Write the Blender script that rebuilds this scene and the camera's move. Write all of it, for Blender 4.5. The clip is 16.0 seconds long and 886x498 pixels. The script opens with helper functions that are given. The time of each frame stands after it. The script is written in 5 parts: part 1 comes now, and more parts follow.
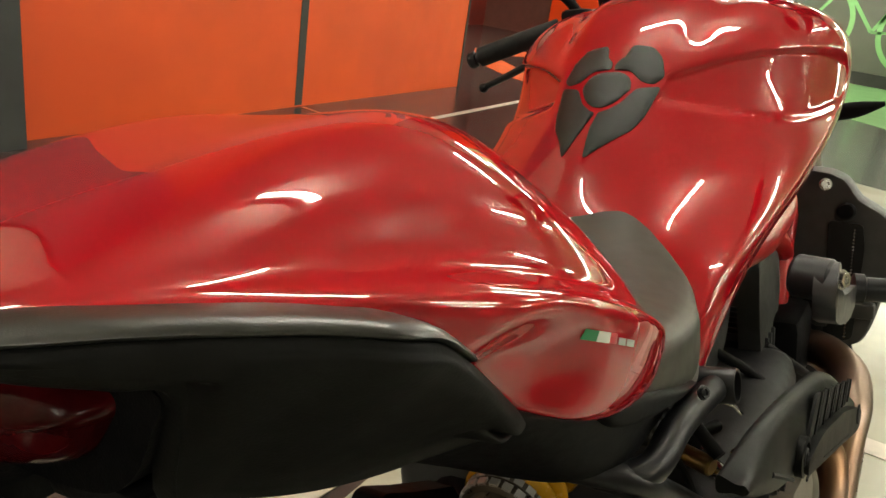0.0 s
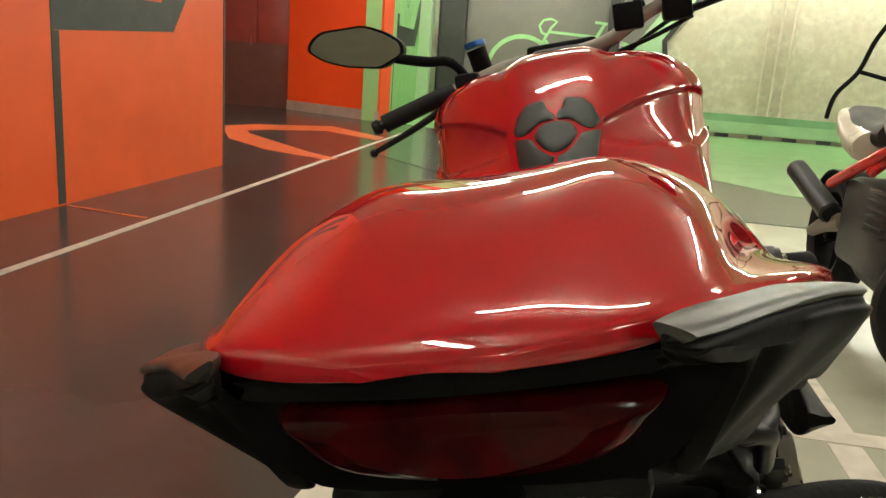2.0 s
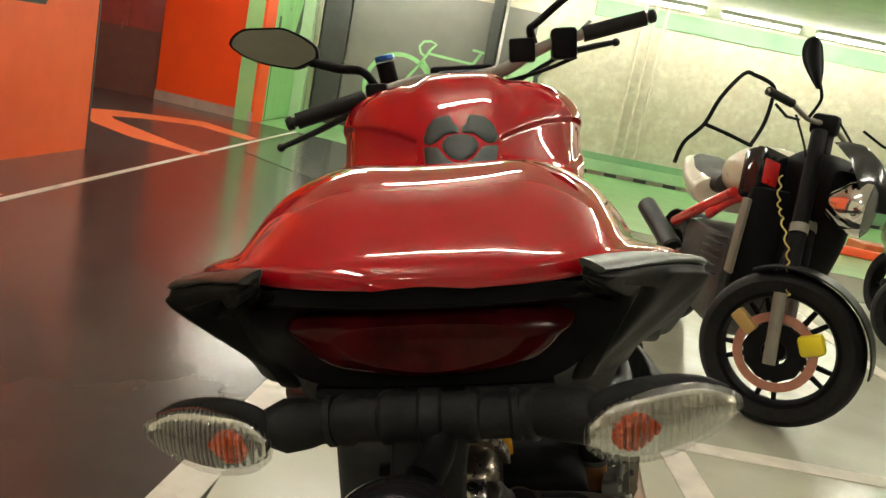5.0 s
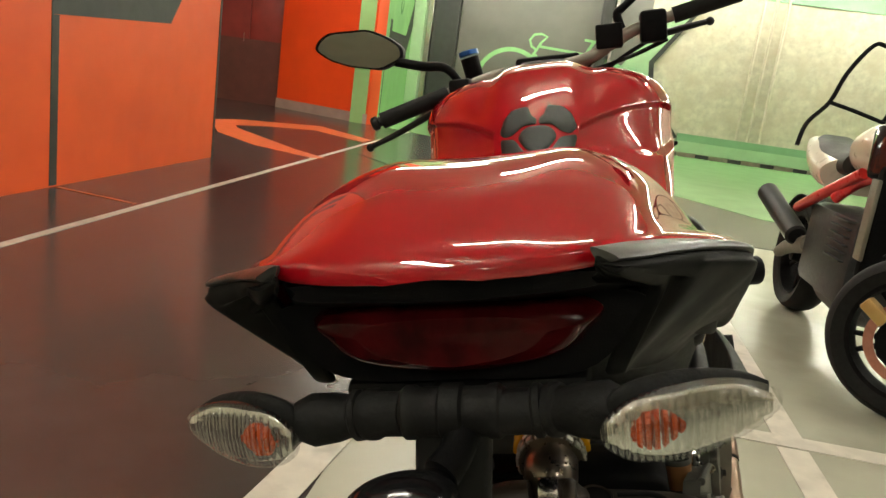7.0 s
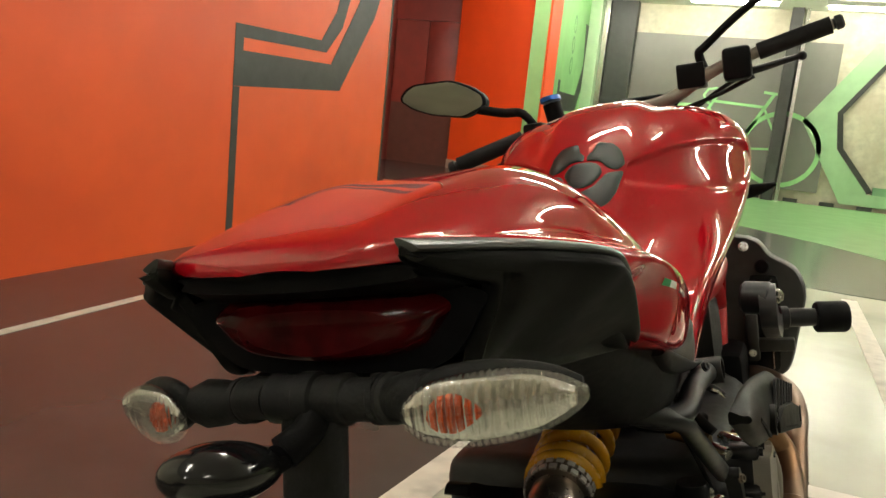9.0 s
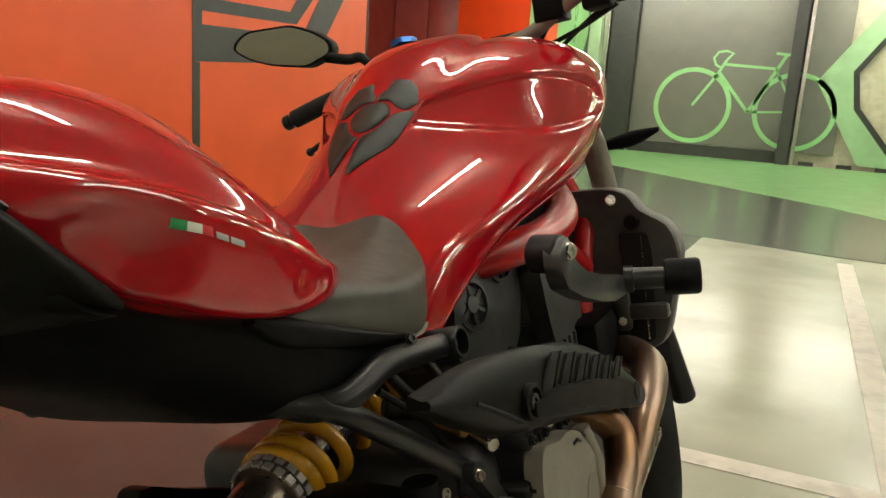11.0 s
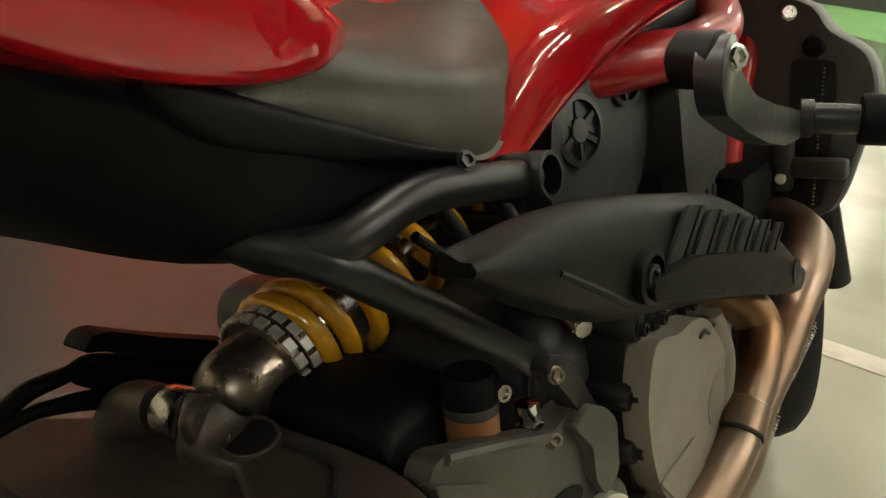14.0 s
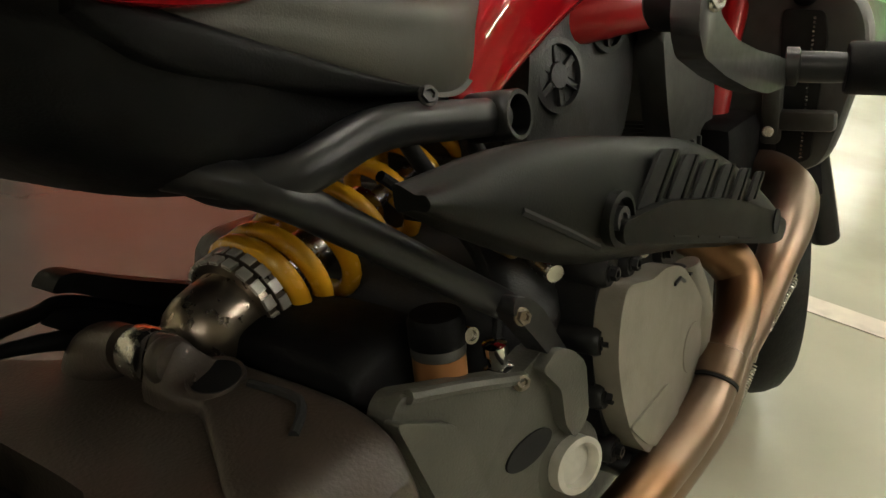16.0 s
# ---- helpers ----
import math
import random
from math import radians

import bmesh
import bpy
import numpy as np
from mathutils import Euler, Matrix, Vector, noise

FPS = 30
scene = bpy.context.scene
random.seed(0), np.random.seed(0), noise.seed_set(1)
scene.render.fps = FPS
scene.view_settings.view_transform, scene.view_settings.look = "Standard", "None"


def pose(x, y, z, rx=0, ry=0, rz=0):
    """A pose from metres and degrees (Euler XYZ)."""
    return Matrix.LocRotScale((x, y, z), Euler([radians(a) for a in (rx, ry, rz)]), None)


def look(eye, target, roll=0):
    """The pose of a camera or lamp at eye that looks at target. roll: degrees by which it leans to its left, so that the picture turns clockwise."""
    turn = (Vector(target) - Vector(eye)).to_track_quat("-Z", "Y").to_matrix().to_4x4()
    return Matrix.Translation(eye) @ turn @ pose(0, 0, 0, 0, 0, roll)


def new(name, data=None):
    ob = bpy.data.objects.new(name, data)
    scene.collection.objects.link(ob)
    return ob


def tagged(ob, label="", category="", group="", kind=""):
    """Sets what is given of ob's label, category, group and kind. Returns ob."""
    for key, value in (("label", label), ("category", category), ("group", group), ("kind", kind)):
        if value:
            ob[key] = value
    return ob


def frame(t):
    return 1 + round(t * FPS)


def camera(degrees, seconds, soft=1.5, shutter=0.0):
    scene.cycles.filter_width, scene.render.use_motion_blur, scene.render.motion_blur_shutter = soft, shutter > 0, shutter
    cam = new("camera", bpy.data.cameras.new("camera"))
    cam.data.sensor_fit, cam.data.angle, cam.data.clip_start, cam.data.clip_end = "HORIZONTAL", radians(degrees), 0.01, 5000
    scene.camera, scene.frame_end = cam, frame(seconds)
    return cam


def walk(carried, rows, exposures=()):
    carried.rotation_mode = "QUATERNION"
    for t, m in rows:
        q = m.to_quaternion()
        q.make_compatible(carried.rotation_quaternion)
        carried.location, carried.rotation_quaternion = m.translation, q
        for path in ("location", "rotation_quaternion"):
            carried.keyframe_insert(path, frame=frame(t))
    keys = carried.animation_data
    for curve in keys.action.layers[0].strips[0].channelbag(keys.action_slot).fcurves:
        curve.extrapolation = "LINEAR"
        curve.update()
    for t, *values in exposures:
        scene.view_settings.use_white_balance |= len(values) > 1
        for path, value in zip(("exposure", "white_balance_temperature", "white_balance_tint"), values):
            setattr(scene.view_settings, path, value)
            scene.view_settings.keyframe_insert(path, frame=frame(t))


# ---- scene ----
from mathutils.bvhtree import BVHTree

cam = camera(59.7, 16.0)
PATH = [
    (0, (0.086, -0.128, 1.076), (-0.753, 1.545, 0.372), 8.6),
    (0.5, (0.029, -0.238, 1.096), (-0.593, 1.566, 0.496), 8.7),
    (1, (-0.034, -0.269, 1.066), (-0.634, 1.569, 0.553), 11.3),
    (1.5, (-0.097, -0.313, 1.062), (-0.694, 1.547, 0.635), 9.4),
    (2, (-0.177, -0.306, 1.046), (-0.461, 1.616, 0.571), 4.3),
    (2.5, (-0.215, -0.373, 1.054), (-0.305, 1.582, 0.645), 7.3),
    (3, (-0.248, -0.425, 1.035), (-0.061, 1.534, 0.680), 7.2),
    (3.5, (-0.240, -0.438, 1.024), (-0.070, 1.520, 0.651), 9.6),
    (4, (-0.233, -0.442, 1.026), (-0.069, 1.517, 0.657), 10.9),
    (4.2, (-0.231, -0.444, 1.030), (-0.098, 1.515, 0.655), 11.1),
    (6.5, (-0.228, -0.467, 1.036), (-0.281, 1.489, 0.621), 9.7),
    (7, (-0.167, -0.443, 1.040), (-0.401, 1.491, 0.590), 7.8),
    (7.5, (-0.095, -0.421, 1.042), (-0.447, 1.492, 0.580), 7.0),
    (8, (-0.066, -0.413, 1.035), (-0.519, 1.484, 0.595), 5.9),
    (8.5, (-0.028, -0.423, 1.024), (-0.569, 1.461, 0.631), 6.3),
    (8.7, (-0.001, -0.434, 1.033), (-0.609, 1.438, 0.676), 6.3),
    (10.8, (0.309, -0.181, 1.025), (-0.591, 1.567, 0.657), 3.1),
    (11, (0.314, -0.135, 1.003), (-0.435, 1.673, 0.589), 3.8),
    (11.3, (0.312, -0.082, 0.978), (-0.514, 1.668, 0.472), 3.7),
    (11.5, (0.300, -0.026, 0.975), (-0.654, 1.623, 0.367), 3.2),
    (12, (0.292, 0.037, 0.929), (-0.788, 1.588, 0.273), 5.1),
    (12.5, (0.251, 0.077, 0.909), (-0.740, 1.650, 0.173), 6.7),
    (13, (0.238, 0.092, 0.903), (-0.713, 1.664, 0.111), 6.6),
    (13.5, (0.243, 0.100, 0.904), (-0.690, 1.673, 0.095), 6.9),
    (14, (0.243, 0.105, 0.909), (-0.678, 1.681, 0.092), 6.7),
    (14.5, (0.245, 0.105, 0.913), (-0.680, 1.666, 0.070), 6.2),
    (15, (0.244, 0.108, 0.911), (-0.687, 1.651, 0.044), 6.5),
    (15.5, (0.248, 0.108, 0.906), (-0.687, 1.645, 0.031), 6.5),
    (16, (0.263, 0.116, 0.897), (-0.626, 1.662, -0.008), 7.2),
]
walk(cam, [(t, look(eye, target, roll)) for t, eye, target, roll in PATH],
     [(0, .20), (.5, .18), (1, .08), (1.5, 0), (11.5, 0), (12.5, .14), (14, .16), (16, .14)])


# ---- world, lights, exposure ----
world = bpy.data.worlds.new("garage_dark")
scene.world = world
world.use_nodes = True
wbg = world.node_tree.nodes["Background"]
wbg.inputs[0].default_value = (0.03, 0.032, 0.03, 1)
wbg.inputs[1].default_value = 1.0
scene.view_settings.exposure = 0.0
# ceiling lamps and added fill battens: x, y, whether the tube runs along y
# unseen fill: x -5.9, -5.6, -4.6 (recess) and -2.7, -2.2 (green wall)
LAMPS = ((-0.6, 1.7, 0), (-1.6, -1.2, 1), (-0.7, 6.4, 0), (2.7, 1.9, 1), (1.7, 4.6, 1), (4.9, 2.0, 1), (1.7, -3.5, 1), (-1.6, -5, 1),
         (-2.2, 13.5, 0), (-0.6, 14.2, 0), (1.6, 14.3, 0), (3.4, 14.3, 0), (5.2, 14.3, 0), (7.0, 14.3, 0), (8.8, 14.3, 0), (-5.6, 7.7, 1), (1.7, 8.4, 1), (6.0, 8.4, 1), (6, 5, 1), (-5.9, 9.3, 1), (-4.6, 7.0, 1), (-2.7, 10.9, 0))


# ---- materials ----
def mat(name, base, rough=0.5, metal=0.0, coat=0.0, var=0.12, scale=8.0, bump=0.0, bump_scale=200.0,
        second=None, second_scale=2.0, second_edge=(0.5, 0.65), trans=0.0, spec=0.5, rough_var=0.1):
    """Principled material with two scales of variation: fine grain and broad stains."""
    m = bpy.data.materials.new(name)
    m.use_nodes = True
    nt = m.node_tree
    b = nt.nodes["Principled BSDF"]
    tc = nt.nodes.new("ShaderNodeTexCoord")
    n1 = nt.nodes.new("ShaderNodeTexNoise")
    n1.inputs["Scale"].default_value, n1.inputs["Detail"].default_value = scale, 6
    nt.links.new(tc.outputs["Object"], n1.inputs["Vector"])
    ramp = nt.nodes.new("ShaderNodeValToRGB")
    lo = [max(0, c * (1 - var)) for c in base[:3]]
    hi = [min(1, c * (1 + var)) for c in base[:3]]
    ramp.color_ramp.elements[0].position, ramp.color_ramp.elements[1].position = 0.3, 0.7
    ramp.color_ramp.elements[0].color, ramp.color_ramp.elements[1].color = (*lo, 1), (*hi, 1)
    nt.links.new(n1.outputs["Fac"], ramp.inputs[0])
    col = ramp.outputs[0]
    if second:
        n2 = nt.nodes.new("ShaderNodeTexNoise")
        n2.inputs["Scale"].default_value, n2.inputs["Detail"].default_value = second_scale, 8
        nt.links.new(tc.outputs["Object"], n2.inputs["Vector"])
        r2 = nt.nodes.new("ShaderNodeMapRange")
        r2.inputs[1].default_value, r2.inputs[2].default_value = second_edge
        nt.links.new(n2.outputs["Fac"], r2.inputs[0])
        mx = nt.nodes.new("ShaderNodeMix")
        mx.data_type = "RGBA"
        nt.links.new(r2.outputs[0], mx.inputs[0])
        nt.links.new(col, mx.inputs[6])
        mx.inputs[7].default_value = (*second, 1)
        col = mx.outputs[2]
    nt.links.new(col, b.inputs["Base Color"])
    n3 = nt.nodes.new("ShaderNodeTexNoise")
    n3.inputs["Scale"].default_value, n3.inputs["Detail"].default_value = scale * 2.3, 4
    nt.links.new(tc.outputs["Object"], n3.inputs["Vector"])
    rr = nt.nodes.new("ShaderNodeMapRange")
    rr.inputs[3].default_value, rr.inputs[4].default_value = max(0.02, rough - rough_var), min(1, rough + rough_var)
    nt.links.new(n3.outputs["Fac"], rr.inputs[0])
    nt.links.new(rr.outputs[0], b.inputs["Roughness"])
    b.inputs["Metallic"].default_value = metal
    b.inputs["Coat Weight"].default_value = coat
    b.inputs["Coat Roughness"].default_value = 0.03
    b.inputs["Transmission Weight"].default_value = trans
    b.inputs["Specular IOR Level"].default_value = spec
    if bump:
        n4 = nt.nodes.new("ShaderNodeTexNoise")
        n4.inputs["Scale"].default_value, n4.inputs["Detail"].default_value = bump_scale, 3
        nt.links.new(tc.outputs["Object"], n4.inputs["Vector"])
        bp = nt.nodes.new("ShaderNodeBump")
        bp.inputs["Strength"].default_value, bp.inputs["Distance"].default_value = bump, 0.002
        nt.links.new(n4.outputs["Fac"], bp.inputs["Height"])
        nt.links.new(bp.outputs[0], b.inputs["Normal"])
    return m


def glow(name, colour, strength):
    m = bpy.data.materials.new(name)
    m.use_nodes = True
    b = m.node_tree.nodes["Principled BSDF"]
    b.inputs["Base Color"].default_value = (*colour, 1)
    b.inputs["Emission Color"].default_value = (*colour, 1)
    b.inputs["Emission Strength"].default_value = strength
    return m


RED = mat("red_lacquer", (0.36, 0.004, 0.010), 0.6, coat=1.0, var=0.03, scale=30, rough_var=0.02, spec=0.0)
RED.node_tree.nodes["Principled BSDF"].inputs["Coat Roughness"].default_value = 0.02
RED.node_tree.nodes["Principled BSDF"].inputs["Coat IOR"].default_value = 1.74
FRAME_RED = mat("red_frame_paint", (0.36, 0.006, 0.009), 0.36, spec=0.35, coat=0.25, var=0.06, scale=30)
BLACK = mat("black_plastic", (0.0045, 0.0045, 0.005), 0.55, spec=0.09, var=0.25, scale=60, bump=0.15, bump_scale=700)
BLACK_GLOSS = mat("black_gloss", (0.010, 0.010, 0.011), 0.12, var=0.2, scale=40, rough_var=0.05)
GREY_PLASTIC = mat("grey_plastic", (0.045, 0.046, 0.044), 0.5, var=0.2, scale=40, bump=0.2, bump_scale=600)
RUBBER = mat("rubber", (0.008, 0.008, 0.008), 0.65, spec=0.22, var=0.3, scale=50, bump=0.3, bump_scale=300)
SEAT = mat("seat_vinyl", (0.043, 0.041, 0.033), 0.48, spec=0.35, var=0.12, scale=25, bump=0.12, bump_scale=900)
YELLOW = mat("yellow_spring_paint", (0.72, 0.36, 0.015), 0.25, coat=0.6, var=0.08, scale=40)
STEEL = mat("steel", (0.55, 0.53, 0.50), 0.25, metal=1.0, var=0.12, scale=60)
SHOCK_METAL = mat("hard_anodised_metal", (0.25, 0.21, 0.17), 0.30, metal=0.9, var=0.15, scale=50)
TOOTH = mat("zinc_plated_steel", (0.62, 0.60, 0.55), 0.35, metal=0.4, var=0.1, scale=80)
ALU = mat("grey_cast_aluminium", (0.20, 0.182, 0.150), 0.5, metal=0.2, var=0.10, scale=30, bump=0.2, bump_scale=500)
ALU_DARK = mat("dark_cast_aluminium", (0.034, 0.035, 0.037), 0.48, metal=0.3, var=0.2, scale=30, bump=0.25, bump_scale=400)
EXHAUST = mat("heat_tinted_steel", (0.25, 0.185, 0.14), 0.42, metal=1.0, var=0.25, scale=7, second=(0.23, 0.13, 0.07), second_scale=5)
LENS_CLEAR = mat("clear_lens", (0.92, 0.92, 0.92), 0.05, var=0.02, trans=0.9, rough_var=0.02)
AMBER = mat("amber_bulb", (0.46, 0.055, 0.008), 0.18, var=0.35, scale=140, bump=0.6, bump_scale=300)
TAIL_RED = mat("dark_red_lens", (0.046, 0.002, 0.003), 0.16, spec=0.16, coat=0.0, var=0.45, scale=45, rough_var=0.03)
FLUID = mat("brown_fluid_plastic", (0.36, 0.16, 0.06), 0.3, var=0.15, scale=30, trans=0.2)
MIRROR = mat("mirror_glass", (0.78, 0.78, 0.76), 0.03, metal=1.0, var=0.01, rough_var=0.01)
WHITE = mat("white_paint", (0.75, 0.75, 0.70), 0.45, var=0.08, scale=10)
ORANGE = mat("orange_wall_paint", (0.78, 0.10, 0.018), 0.42, var=0.05, scale=3, bump=0.1, bump_scale=120, second=(0.70, 0.085, 0.016), second_scale=0.8)
DARK_RED = mat("dark_red_door_paint", (0.22, 0.035, 0.024), 0.4, var=0.12, scale=4)
GREEN = mat("green_wall_paint", (0.26, 0.52, 0.20), 0.45, var=0.06, scale=4, second=(0.22, 0.46, 0.18), second_scale=1.2)
BLACK_PAINT = mat("black_wall_paint", (0.035, 0.036, 0.034), 0.5, var=0.15, scale=8)
GREY_PANEL = mat("grey_panel_paint", (0.155, 0.155, 0.135), 0.35, var=0.08, scale=3)
CONCRETE = mat("pale_concrete", (0.53, 0.50, 0.39), 0.75, var=0.16, scale=9, bump=0.6, bump_scale=60, second=(0.47, 0.42, 0.31), second_scale=3.0, second_edge=(0.42, 0.75))
SKIRT = mat("skirting_paint", (0.40, 0.33, 0.27), 0.5, var=0.1, scale=6)
CEIL = mat("ceiling_paint", (0.66, 0.64, 0.56), 0.8, var=0.08, scale=3)
FLOOR_DARK = mat("dark_resin_floor", (0.052, 0.042, 0.038), 0.20, spec=0.36, var=0.18, scale=2.5, second=(0.066, 0.053, 0.048), second_scale=0.9, rough_var=0.04, bump=0.03, bump_scale=40)
FLOOR_LIGHT = mat("pale_resin_floor", (0.44, 0.44, 0.35), 0.22, var=0.08, scale=2.5, second=(0.34, 0.34, 0.27), second_scale=1.1, rough_var=0.03, bump=0.03, bump_scale=40)
FLOOR_GREY = mat("green_grey_resin_floor", (0.085, 0.095, 0.08), 0.18, var=0.12, scale=2.5, rough_var=0.03)
FLOOR_GREEN = mat("green_resin_floor", (0.24, 0.48, 0.20), 0.25, var=0.06, scale=3, rough_var=0.02)
LINE_WHITE = mat("floor_line_white", (0.62, 0.58, 0.50), 0.4, var=0.12, scale=12, second=(0.45, 0.42, 0.36), second_scale=9, second_edge=(0.55, 0.7))
LINE_ORANGE = mat("floor_line_orange", (0.62, 0.13, 0.04), 0.35, var=0.1, scale=8)
PAD = mat("grey_rubber_pad", (0.012, 0.014, 0.012), 0.33, spec=0.32, var=0.15, scale=60, bump=0.4, bump_scale=900)
# paler, glossier copy of the handle plastic, for the sheen on its top
GRAB_SHEEN = mat("sheen_black_plastic", (0.016, 0.0165, 0.014), 0.36, spec=0.8, var=0.2, scale=60, bump=0.08, bump_scale=800)
SHIELD = mat("shield_plastic", (0.0046, 0.0048, 0.0041), 0.46, spec=0.11, var=0.3, scale=12, bump=0.12, bump_scale=700)
GRAB_BODY = mat("black_moulded_plastic", (0.0058, 0.0059, 0.0053), 0.55, spec=0.11, var=0.25, scale=40, bump=0.1, bump_scale=700)
BLACK_SATIN = mat("black_satin_paint", (0.009, 0.009, 0.010), 0.38, spec=0.3, var=0.2, scale=50)
# near-black that paints the shade inside slots, holes, gaps and grooves
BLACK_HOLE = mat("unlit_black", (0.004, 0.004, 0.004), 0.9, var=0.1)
CAST_BROWN = mat("dark_brown_cast_metal", (0.048, 0.037, 0.030), 0.40, metal=0.2, var=0.2, scale=20, bump=0.25, bump_scale=350)
SLIDER_GREY = mat("dark_grey_anodised", (0.05, 0.05, 0.052), 0.36, metal=0.6, var=0.12, scale=40)
PLATE = mat("grey_painted_casting", (0.066, 0.064, 0.054), 0.45, metal=0.15, var=0.12, scale=30, bump=0.25, bump_scale=500)
BRASS = mat("tarnished_brass", (0.40, 0.26, 0.12), 0.35, metal=1.0, var=0.2, scale=60)
BLUE = mat("blue_anodised", (0.02, 0.10, 0.38), 0.3, metal=0.6, var=0.1)
COPPER = mat("copper_disc", (0.48, 0.22, 0.16), 0.4, metal=0.7, var=0.15, scale=30)
GOLD = mat("gold_caliper", (0.55, 0.36, 0.13), 0.4, metal=0.5, var=0.1)
LOCK_YELLOW = mat("yellow_lock", (0.80, 0.66, 0.02), 0.35, var=0.06)
CHROME = mat("chrome", (0.80, 0.80, 0.78), 0.08, metal=1.0, var=0.05, rough_var=0.04)
MOTO_WHITE = mat("cream_white_paint", (0.66, 0.60, 0.48), 0.3, coat=0.5, var=0.06)
BADGE_RED = mat("red_badge", (0.58, 0.02, 0.02), 0.3, coat=0.4, var=0.08)
SEAT_DARK = mat("black_vinyl", (0.035, 0.033, 0.03), 0.5, var=0.2, bump=0.3, bump_scale=500)
CABLE = mat("yellow_cable", (0.45, 0.36, 0.10), 0.5, var=0.1)
BROWN_GLOSS = mat("dark_brown_lacquer", (0.07, 0.035, 0.022), 0.25, coat=0.8, var=0.1)
BROWN_PLATE = mat("brown_kick_plate", (0.11, 0.045, 0.032), 0.4, var=0.12, scale=6)
ORANGE_BRIGHT = mat("bright_orange_wall_paint", (0.85, 0.09, 0.012), 0.42, var=0.04, scale=3, second=(0.80, 0.08, 0.012), second_scale=0.8)
GREEN_DARK = mat("dark_green_paint", (0.12, 0.28, 0.12), 0.5, var=0.1)
GREEN_PALE = mat("pale_green_paint", (0.42, 0.60, 0.36), 0.4, var=0.05)
GREEN_MID = mat("band_green_paint", (0.20, 0.38, 0.21), 0.5, var=0.08, scale=4, second=(0.16, 0.32, 0.18), second_scale=2)
MURAL_GREEN = mat("mural_green_paint", (0.30, 0.62, 0.27), 0.45, var=0.06)
MURAL_PALE = mat("mural_pale_green_paint", (0.33, 0.52, 0.30), 0.45, var=0.1, scale=3)
PIPE = mat("pale_pipe_paint", (0.55, 0.50, 0.40), 0.5, var=0.12, scale=6)
REFLECTOR = mat("silvered_reflector", (0.80, 0.79, 0.77), 0.13, metal=1.0, var=0.12, scale=90, bump=0.15, bump_scale=220)
LENS_SHELL = bpy.data.materials.new("clear_ribbed_plastic")
LENS_SHELL.use_nodes = True
_t = LENS_SHELL.node_tree
_t.nodes.clear()
_o, _mx = _t.nodes.new("ShaderNodeOutputMaterial"), _t.nodes.new("ShaderNodeMixShader")
_tr, _gl = _t.nodes.new("ShaderNodeBsdfTransparent"), _t.nodes.new("ShaderNodeBsdfGlossy")
_tr.inputs[0].default_value, _gl.inputs[0].default_value, _gl.inputs[1].default_value, _mx.inputs[0].default_value = (0.93, 0.93, 0.93, 1), (1, 1, 1, 1), 0.03, 0.15
_t.links.new(_tr.outputs[0], _mx.inputs[1])
_t.links.new(_gl.outputs[0], _mx.inputs[2])
_t.links.new(_mx.outputs[0], _o.inputs[0])
TUBE_GLOW = glow("fluorescent_tube", (1.0, 0.95, 0.82), 122.0)




# ---- mesh helpers ----
def finish(bm, name, material, smooth=True, angle=40):
    bmesh.ops.recalc_face_normals(bm, faces=bm.faces)
    me = bpy.data.meshes.new(name)
    bm.to_mesh(me)
    bm.free()
    me.materials.append(material)
    if smooth:
        for p in me.polygons:
            p.use_smooth = True
        me.set_sharp_from_angle(angle=radians(angle))
    return me


def part(name, bm, material, parent=None, label="", smooth=True, angle=40):
    ob = new(name, finish(bm, name, material, smooth, angle))
    if parent is not None:
        ob.parent = parent
    if label:
        ob["label"] = label
    return ob


def box(bm, lo, hi, bevel=0.0, m=None, seg=2):
    r = bmesh.ops.create_cube(bm, size=1.0)
    vs = r["verts"]
    s = Vector(hi) - Vector(lo)
    c = (Vector(hi) + Vector(lo)) / 2
    for v in vs:
        v.co = Vector((v.co.x * s.x, v.co.y * s.y, v.co.z * s.z)) + c
        if m is not None:
            v.co = m @ v.co
    if bevel:
        es = list({e for v in vs for e in v.link_edges})
        bmesh.ops.bevel(bm, geom=es, offset=bevel, segments=seg, affect="EDGES", profile=0.5)
    return bm


def boxed(lo, hi, bevel=0.0, m=None, seg=2):
    return box(bmesh.new(), lo, hi, bevel, m, seg)


def catmull(pts, n):
    """n points evenly in parameter along a smooth curve through pts."""
    p = np.array(pts, float)
    k = len(p)
    out = []
    for u in np.linspace(0, k - 1, n):
        i = min(int(u), k - 2)
        f = u - i
        p0, p1, p2, p3 = p[max(i - 1, 0)], p[i], p[i + 1], p[min(i + 2, k - 1)]
        out.append(0.5 * (2 * p1 + (p2 - p0) * f + (2 * p0 - 5 * p1 + 4 * p2 - p3) * f * f + (3 * p1 - p0 - 3 * p2 + p3) * f ** 3))
    return np.array(out)


def grid(bm, rows, closed=True, cap=True):
    """Faces between rows of points; rows is (k, n, 3)."""
    k, n = len(rows), len(rows[0])
    vs = [[bm.verts.new(tuple(p)) for p in r] for r in rows]
    for i in range(k - 1):
        for j in range(n if closed else n - 1):
            a, b, c, d = vs[i][j], vs[i][(j + 1) % n], vs[i + 1][(j + 1) % n], vs[i + 1][j]
            bm.faces.new((a, b, c, d))
    if cap and closed:
        bm.faces.new(list(reversed(vs[0])))
        bm.faces.new(vs[-1])
    return bm


